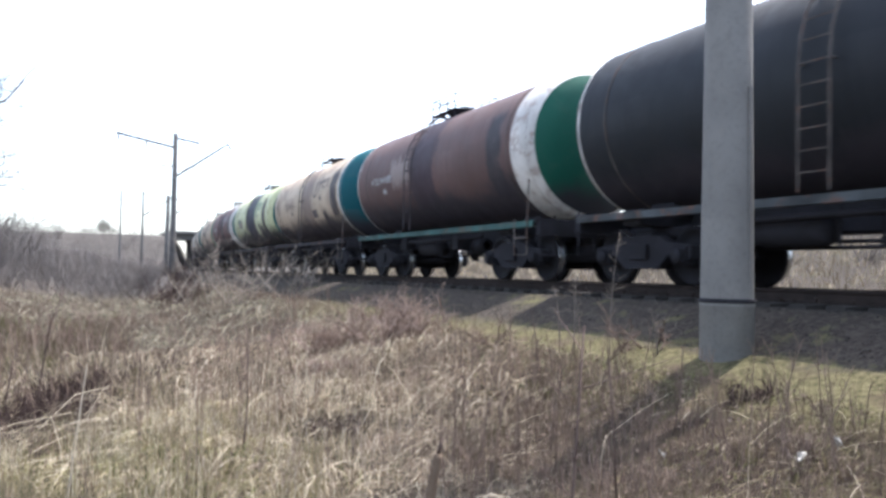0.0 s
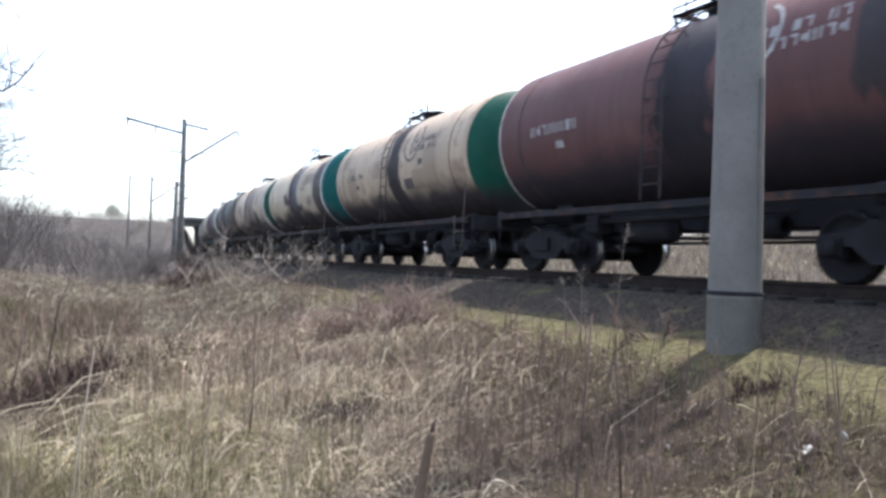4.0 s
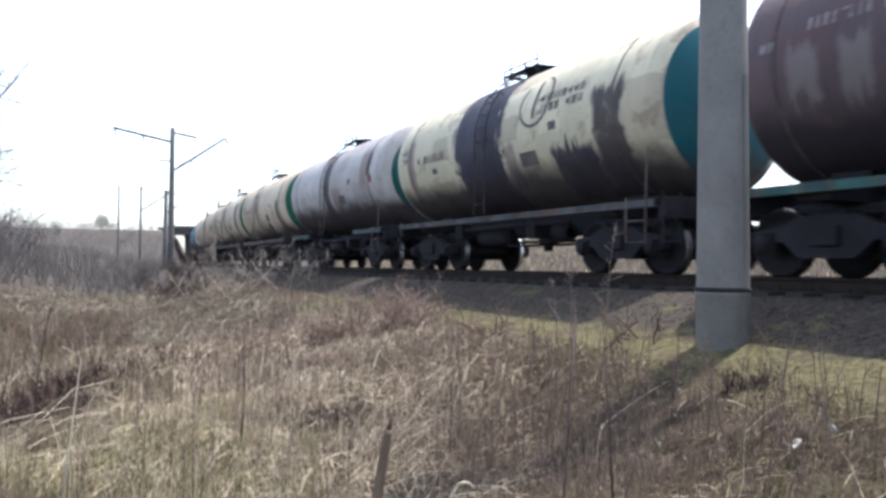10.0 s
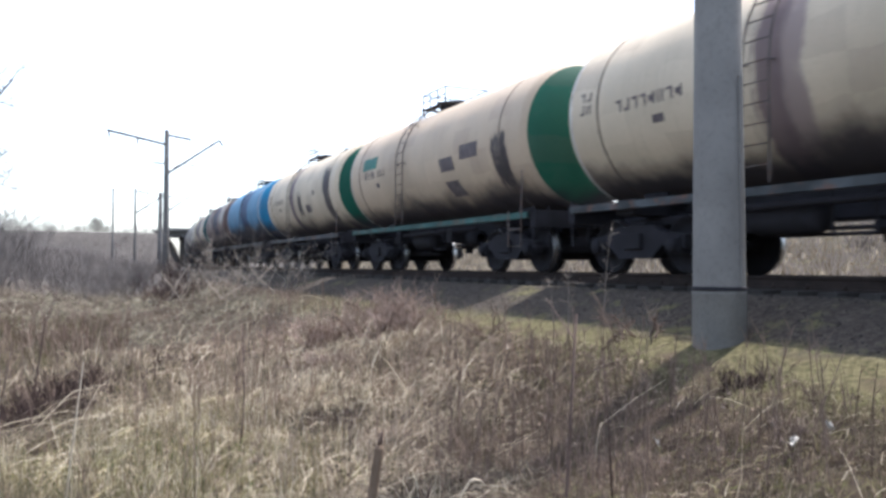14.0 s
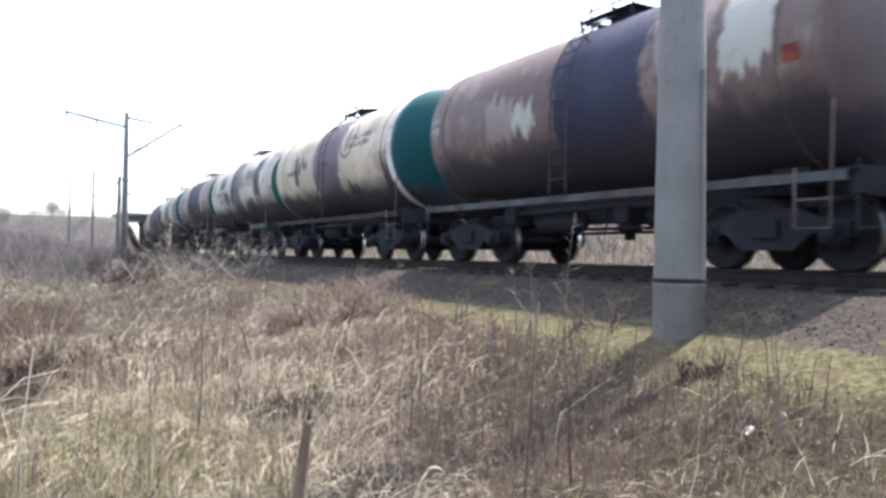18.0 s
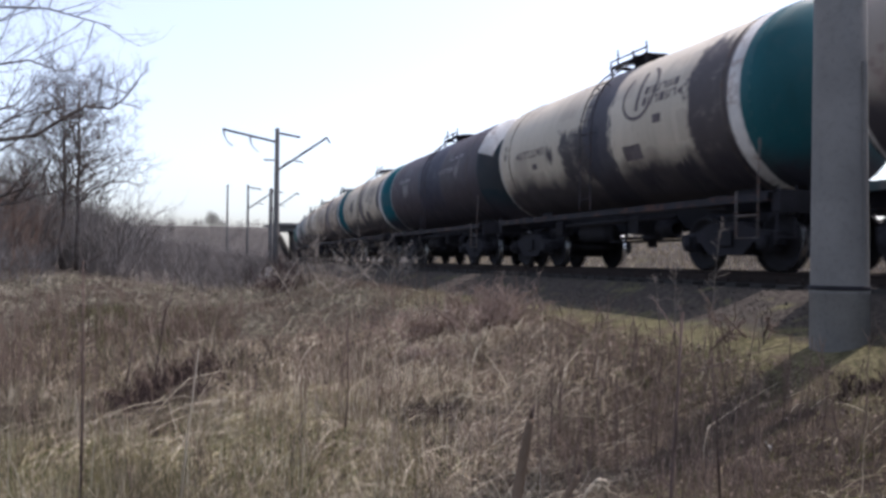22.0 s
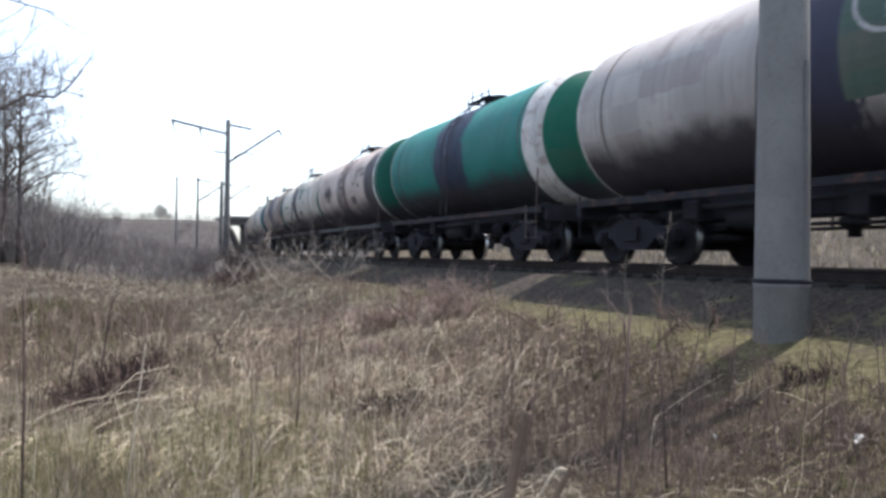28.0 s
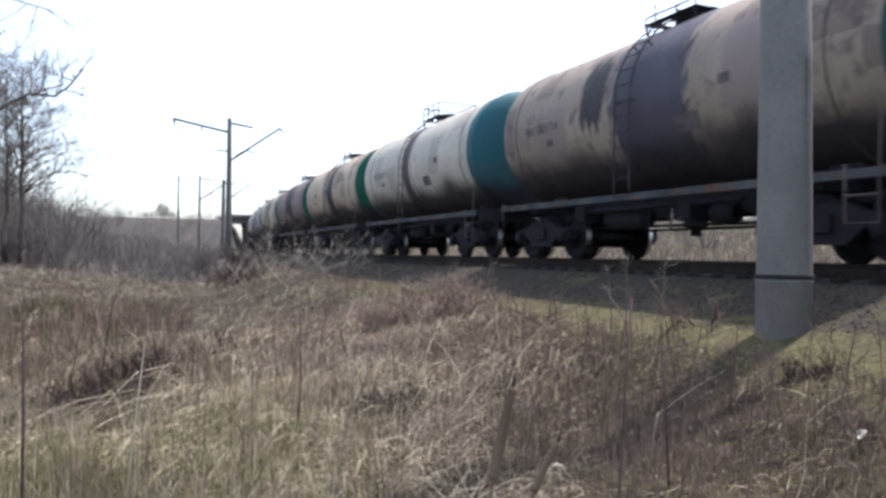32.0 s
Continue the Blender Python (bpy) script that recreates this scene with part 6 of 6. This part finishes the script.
sapling("weed_stalk", "dark weed stalk below the bank", "plant", 3.4, 4.2, [(0, 0, 0), (-0.03, 0, 0.5), (-0.08, 0, 1.0)], 0.009, 0.004, M_DARKSTEM, 7, 6, 0.12, "single tall weeds")
sapling("reed", "long pale reed leaning in the field", "plant", 0.06, 4.5, [(0, 0, 0), (0.05, 0, 0.6), (0.11, 0, 1.15)], 0.008, 0.003, M_REED)
sapling("reed", "thin pale reed lying over the dark grass", "plant", 3.8, 4.9, [(0, 0, 0.0), (0.03, 0.02, 0.2), (0.1, 0.06, 0.35), (0.8, 0.45, 0.45), (1.55, 0.9, 0.50)], 0.0045, 0.002, M_REED, 5, 2, 0.15)


def curled_reed(x, y, h):
    """A dry reed whose broken tip curls over."""
    ob = thing("reed", "pale dry reed with a curled tip close by", "plant", at=pose(x, y, on_ground(x, y), 0, 0, -30))
    part("stalk", Shape().rod([(-0.10, 0, 0), (-0.08, 0, h * 0.5), (-0.055, 0, h - 0.10), (-0.022, 0, h - 0.03), (-0.006, 0, h - 0.006)], 0.0032, 6, 0.0024), M_REED, ob)
    part("curled_tip", Shape().rod([(-0.006, 0, h - 0.006), (0.006, 0, h), (0.018, 0.002, h - 0.003), (0.026, 0.004, h - 0.012)], 0.0050, 6, 0.0022), M_REED, ob, "frayed pale tip")
    return ob


REED = curled_reed(0.875, 1.516, 1.146)


def tangle(x, y, seed, height, width, n, label, mat):
    rng = np.random.default_rng(seed)
    sh = Shape()
    for k in range(n):
        a = rng.uniform(0, 2 * math.pi)
        branching(rng, (rng.normal(0, width * 0.22), rng.normal(0, width * 0.15), 0.0), (math.cos(a) * rng.uniform(0.3, 1.6), math.sin(a) * 0.5, 1), height * rng.uniform(0.5, 1.1), 0.016, 2, sh, 0.55, 0.1, (3, 5), 4)
    thing("bush", label, "bush", "pale tangled bushes by the bank", at=pose(x, y, on_ground(x, y) - 0.03), data=sh.mesh("bush", mat))


tangle(5.6, 24.5, 21, 1.7, 3.0, 16, "pale tangle of dead branches beside the track", M_DRYTWIG)
tangle(7.3, 26.5, 22, 1.2, 3.0, 12, "low pale tangle of dead branches beside the track", M_DRYTWIG)
tangle(5.0, 30.0, 24, 1.6, 3.2, 14, "grey tangle of dead branches in the field", M_DRYTWIG)
def feathery_weed(x, y, h, lean, seed, label):
    """A dead weed with fine curved side shoots on its upper half."""
    rng = np.random.default_rng(seed)
    ob = thing("tall_weed", label, "plant", "tall weeds on the bank", at=pose(x, y, on_ground(x, y) - 0.02))
    axis = [Vector((lean * t * t, 0.03 * t, h * t)) for t in (0, 0.3, 0.6, 0.8, 1.0)]
    part("stalk", Shape().rod(axis, 0.008, 6, 0.003), M_WEED, ob)
    for k in range(16):
        t = rng.uniform(0.4, 0.98)
        q = Vector((lean * t * t, 0.03 * t, h * t))
        sh = Shape()
        branching(rng, q, (rng.normal(0, 1), rng.normal(0, 1), 0.5), rng.uniform(0.08, 0.24) * (1.4 - t), 0.0045, 1, sh, 0.5, 0.3, (1, 3), 3, 0.0028)
        part("side_twig", sh, M_WEED, ob)


M_WEED = plain("dead_weed", (0.16, 0.135, 0.115), 0.95, 0.0, 0.35, 6.0)
feathery_weed(5.95, 7.5, 1.5, 0.16, 71, "tall feathery dead weed on the bank")
feathery_weed(5.62, 7.75, 1.05, 0.04, 72, "feathery dead weed on the bank")
feathery_weed(5.8, 8.3, 0.85, -0.06, 74, "feathery dead weed at the edge of the bank")
feathery_weed(6.2, 6.95, 0.55, -0.08, 73, "short dead weed near the pole")
tangle(6.15, 7.45, 25, 0.55, 0.4, 4, "small dry weed clump on the bank", M_STEM)
tangle(6.5, 7.2, 26, 0.4, 0.4, 4, "small dry weed clump beside the pole", M_STEM)
tangle(5.6, 9.6, 27, 0.5, 0.6, 5, "small dry weed clump at the foot of the bank", M_STEM)
# low dark twigs added so that each hollow reads as a shaded gap
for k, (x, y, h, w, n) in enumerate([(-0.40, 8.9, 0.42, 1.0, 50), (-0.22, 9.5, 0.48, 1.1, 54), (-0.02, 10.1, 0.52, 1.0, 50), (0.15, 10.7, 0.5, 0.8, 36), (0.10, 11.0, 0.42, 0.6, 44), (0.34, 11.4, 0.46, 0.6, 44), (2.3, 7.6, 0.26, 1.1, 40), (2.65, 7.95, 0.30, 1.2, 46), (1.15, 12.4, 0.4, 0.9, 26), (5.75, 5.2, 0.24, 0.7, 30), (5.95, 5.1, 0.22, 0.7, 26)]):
    tangle(x, y, 60 + k, h, w, n, "low dark brown bramble standing in for the shade of a hollow", M_BRAMBLESHADE)
for k, (x, y, h, w, n) in enumerate([(4.9, 11.4, 0.55, 1.6, 60), (5.3, 12.6, 0.6, 1.8, 60), (4.3, 12.8, 0.55, 1.6, 50), (3.6, 10.6, 0.35, 1.4, 40)]):
    tangle(x, y, 90 + k, h, w, n, "russet mound of tangled weed twigs", M_RUSSET)
def clump_mesh(seed, n, mat):
    rng = np.random.default_rng(seed)
    sh = Shape()
    for k in range(n):
        a = rng.uniform(0, 2 * math.pi)
        branching(rng, (rng.normal(0, 0.10), rng.normal(0, 0.10), -0.02), (math.cos(a) * 0.6, math.sin(a) * 0.6, 1), rng.uniform(0.18, 0.36), 0.008, 2, sh, 0.5, 0.2, (2, 3), 3, 0.0032)
    return sh.mesh("weed_clump", mat)


def weed_clumps():
    """Knee-low clumps of dead weeds, thickest under the bank."""
    rng = np.random.default_rng(77)
    kinds = [clump_mesh(1, 13, M_STEM), clump_mesh(2, 13, M_STEM), clump_mesh(3, 15, M_RUSSET)]
    spots = [(5.5, 9.3), (5.3, 9.7), (5.8, 9.0), (5.2, 10.1), (4.7, 7.2), (4.9, 7.0), (4.5, 7.4), (5.35, 7.8), (5.5, 8.3), (4.7, 3.5), (4.6, 3.8), (4.35, 4.4), (4.4, 4.8), (5.1, 4.3)]
    for k in range(26):
        d, a = rng.uniform(5.6, 9.5), radians(rng.uniform(28, 58))
        spots.append((d * math.sin(a), d * math.cos(a)))
    for k in range(18):
        d, a = rng.uniform(9.0, 15.0), radians(rng.uniform(8, 30))
        spots.append((d * math.sin(a), d * math.cos(a)))
    for k, (x, y) in enumerate(spots):
        if float(track_x(np.array(y))) - x > 4.25 and abs((x - 6.5) * 0.31 - (y - 6.22) * 0.95) > 0.4:
            thing("weed_clump", ("low clump of brown dead weeds", "low clump of brown dead weed stalks", "low clump of russet dead weeds")[k % 3], "weeds", "weed clumps under the bank", at=pose(x, y, on_ground(x, y), 0, 0, k * 83) @ Matrix.Scale(rng.uniform(0.38, 0.62), 4), data=kinds[k % 3])


weed_clumps()
tangle(1.6, 12.6, 45, 0.4, 1.5, 24, "low dark brown bramble in the grass", M_BRAMBLESHADE)
tangle(4.1, 31.0, 48, 0.9, 2.4, 40, "dark russet bramble heap at the end of the field", M_BRAMBLESHADE)
tangle(5.0, 33.0, 49, 1.1, 2.6, 40, "dark russet bramble heap at the end of the field", M_BRAMBLESHADE)
tangle(7.6, 52.0, 46, 1.4, 4.0, 26, "dark bramble at the foot of a pole", M_BRAMBLESHADE)
tangle(5.6, 50.0, 47, 1.2, 4.0, 26, "dark bramble in the field", M_BRAMBLESHADE)


def scrap(x, y, s, seed, label):
    rng = np.random.default_rng(seed)
    sh = Shape()
    vs = [(s * (i - 1.5) * 0.95 + rng.normal(0, s * 0.1), s * (j - 1) * 0.5 + rng.normal(0, s * 0.1), abs(rng.normal(0.05, 0.03))) for j in range(3) for i in range(4)]
    vs += [(a, b, c - 0.012) for a, b, c in vs]
    top = [(j * 4 + i, j * 4 + i + 1, j * 4 + i + 5, j * 4 + i + 4) for j in range(2) for i in range(3)]
    rim = [0, 1, 2, 3, 7, 11, 10, 9, 8, 4]
    fs = top + [tuple(12 + q for q in reversed(f)) for f in top] + [(rim[(k + 1) % 10], rim[k], rim[k] + 12, rim[(k + 1) % 10] + 12) for k in range(10)]
    thing("litter", label, "litter", "scraps in the grass", at=pose(x, y, on_ground(x, y) + 0.05, -16, 4, 20 + seed * 12), data=sh.add(vs, fs).mesh("litter", M_LITTER))


scrap(4.72, 3.82, 0.06, 1, "crumpled white scrap caught in the grass")
scrap(5.05, 3.78, 0.035, 2, "small white scrap caught in the grass")
scrap(4.3, 4.75, 0.028, 3, "small white scrap caught in the grass")
twin = tree(-4.35, 45.0, 11.2, 0.14, 5, "slim bare tree with a dense fine crown", first=0.36, limbs=34, reach=0.32, thin=0.009, rise=0.5)
limb_of(twin, [(0.05, 0, 3.6), (0.7, -0.2, 4.35), (1.5, -0.3, 4.75), (2.4, -0.3, 4.85), (3.1, -0.2, 4.6)], 0.065, 71, 9)
limb_of(twin, [(0.05, 0, 5.2), (0.8, 0.2, 5.9), (1.7, 0.3, 6.3), (2.5, 0.3, 6.4)], 0.05, 72, 8)
tree(-5.1, 45.6, 10.6, 0.125, 6, "slim bare tree beside its twin", first=0.35, limbs=32, reach=0.25, thin=0.009, rise=0.75)
big = tree(-5.3, 22.0, 8.5, 0.2, 9, "bare tree with long spreading branches", first=0.3, limbs=16, reach=0.34)
zt = -big.location.z
limb_of(big, [(0, 0, 2.6 + zt), (1.4, 0, 3.0 + zt), (2.15, 0, 3.15 + zt), (2.75, 0, 3.6 + zt), (3.3, 0, 3.98 + zt), (3.9, 0, 3.97 + zt), (4.2, 0.1, 4.25 + zt), (4.55, 0.1, 4.75 + zt)], 0.062, 31, 16)
limb_of(big, [(0, 0, 5.4 + zt), (1.2, 0, 6.3 + zt), (2.4, 0, 6.4 + zt), (3.9, 0, 6.1 + zt)], 0.042, 32, 16)
limb_of(big, [(0, 0, 4.2 + zt), (1.2, 0, 4.85 + zt), (2.0, 0, 5.05 + zt), (2.7, 0.1, 4.85 + zt), (3.15, 0.1, 4.95 + zt)], 0.036, 34, 14)
limb_of(big, [(0, 0, 1.8 + zt), (1.5, 0, 2.0 + zt), (2.6, 0, 1.7 + zt)], 0.032, 33, 12)
tree(-14.0, 60.0, 9.0, 0.2, 12, "bare tree behind the thicket")
tree(8.75, 164.0, 3.7, 0.10, 14, "small round bare tree on the road embankment", dz=-0.5, first=0.05, limbs=26, reach=0.42, thin=0.012, rise=0.6)


# ---- the train's way ----
SPEED, S_START = 10.625, 17.38
# small changes of pace: metres ahead of an even roll
PACE = [(0, -0.62), (1, -0.59), (2, -0.55), (3, -0.05), (6, -0.3), (7, -0.16), (8, 0.25), (9, 0.2), (10, 0.35), (11, 0.17), (12, 0.2), (13, 0.33), (14, 0.42), (15, -0.09), (18, -0.13), (19, -0.07), (20, -0.24), (21, 0.0), (22, -0.35), (23, -0.75), (24, -0.2), (25, -0.31), (28, -0.2), (29, -0.68), (30, -0.32), (31, -0.4), (32, 0.0)]


def along(t):
    return S_START - SPEED * t - float(np.interp(t, [p[0] for p in PACE], [p[1] for p in PACE]))


SWAY = [(0, 1.15, 0.000), (1, -0.10, -0.004), (3, 0.75, 0.004), (6, -0.15, -0.008), (7, 0.55, -0.008), (8, 0.25, 0.004), (9, 0.15, 0.000), (10, 0.25, 0.008), (11, 0.35, -0.004), (12, -0.35, -0.016), (13, -0.90, 0.008), (14, -1.10, -0.012), (15, -0.80, -0.004), (18, -2.10, 0.000), (19, -1.00, 0.012), (20, -1.85, 0.004), (21, -2.30, 0.000), (22, 1.25, 0.012), (23, 0.85, -0.008), (24, 1.35, -0.004), (25, 0.95, 0.024), (28, 3.40, 0.008), (29, -0.90, 0.040), (29.5, 0.35, 0.048), (30, 1.20, 0.044), (31, 2.95, 0.028), (32, 3.00, 0.028)]
# the curled reed bends a little in the same wind
BEND = [(0, -0.6), (3, -0.3), (7, -2.1), (11, -2.2), (15, -1.8), (18, -1.8), (20, -1.3), (23, 2.0), (25, 2.7), (28, 2.3), (32, 1.9)]


def motions():
    times = [k * 1.0 for k in range(33)]
    for k, ob in WAGONS:
        rows = []
        for t in times:
            p, a = track(along(t) + PITCH * k)
            rows.append((t, pose(p.x, p.y, 0, 0, 0, a)))
        walk(ob, rows)
    # cattails sway in the wind
    for ob in CATTAILS:
        x, y, z = ob.location
        walk(ob, [(t, pose(x, y, z + dz, 0, a, -23.5)) for t, a, dz in SWAY])
    x, y, z = REED.location
    walk(REED, [(t, pose(x, y, z, 0, a, -30)) for t, a in BEND])
    # wheels turn as they roll
    spin = math.degrees(SPEED / 0.475)
    lead = WHEELS[0]
    walk(lead, [(f / 30, pose(0, 0, 0, (spin * f / 30) % 360)) for f in range(0, 961, 2)])
    act, slot = lead.animation_data.action, lead.animation_data.action_slot
    for w in WHEELS[1:]:
        w.rotation_mode = "QUATERNION"
        w.animation_data_create()
        w.animation_data.action = act
        w.animation_data.action_slot = slot


motions()
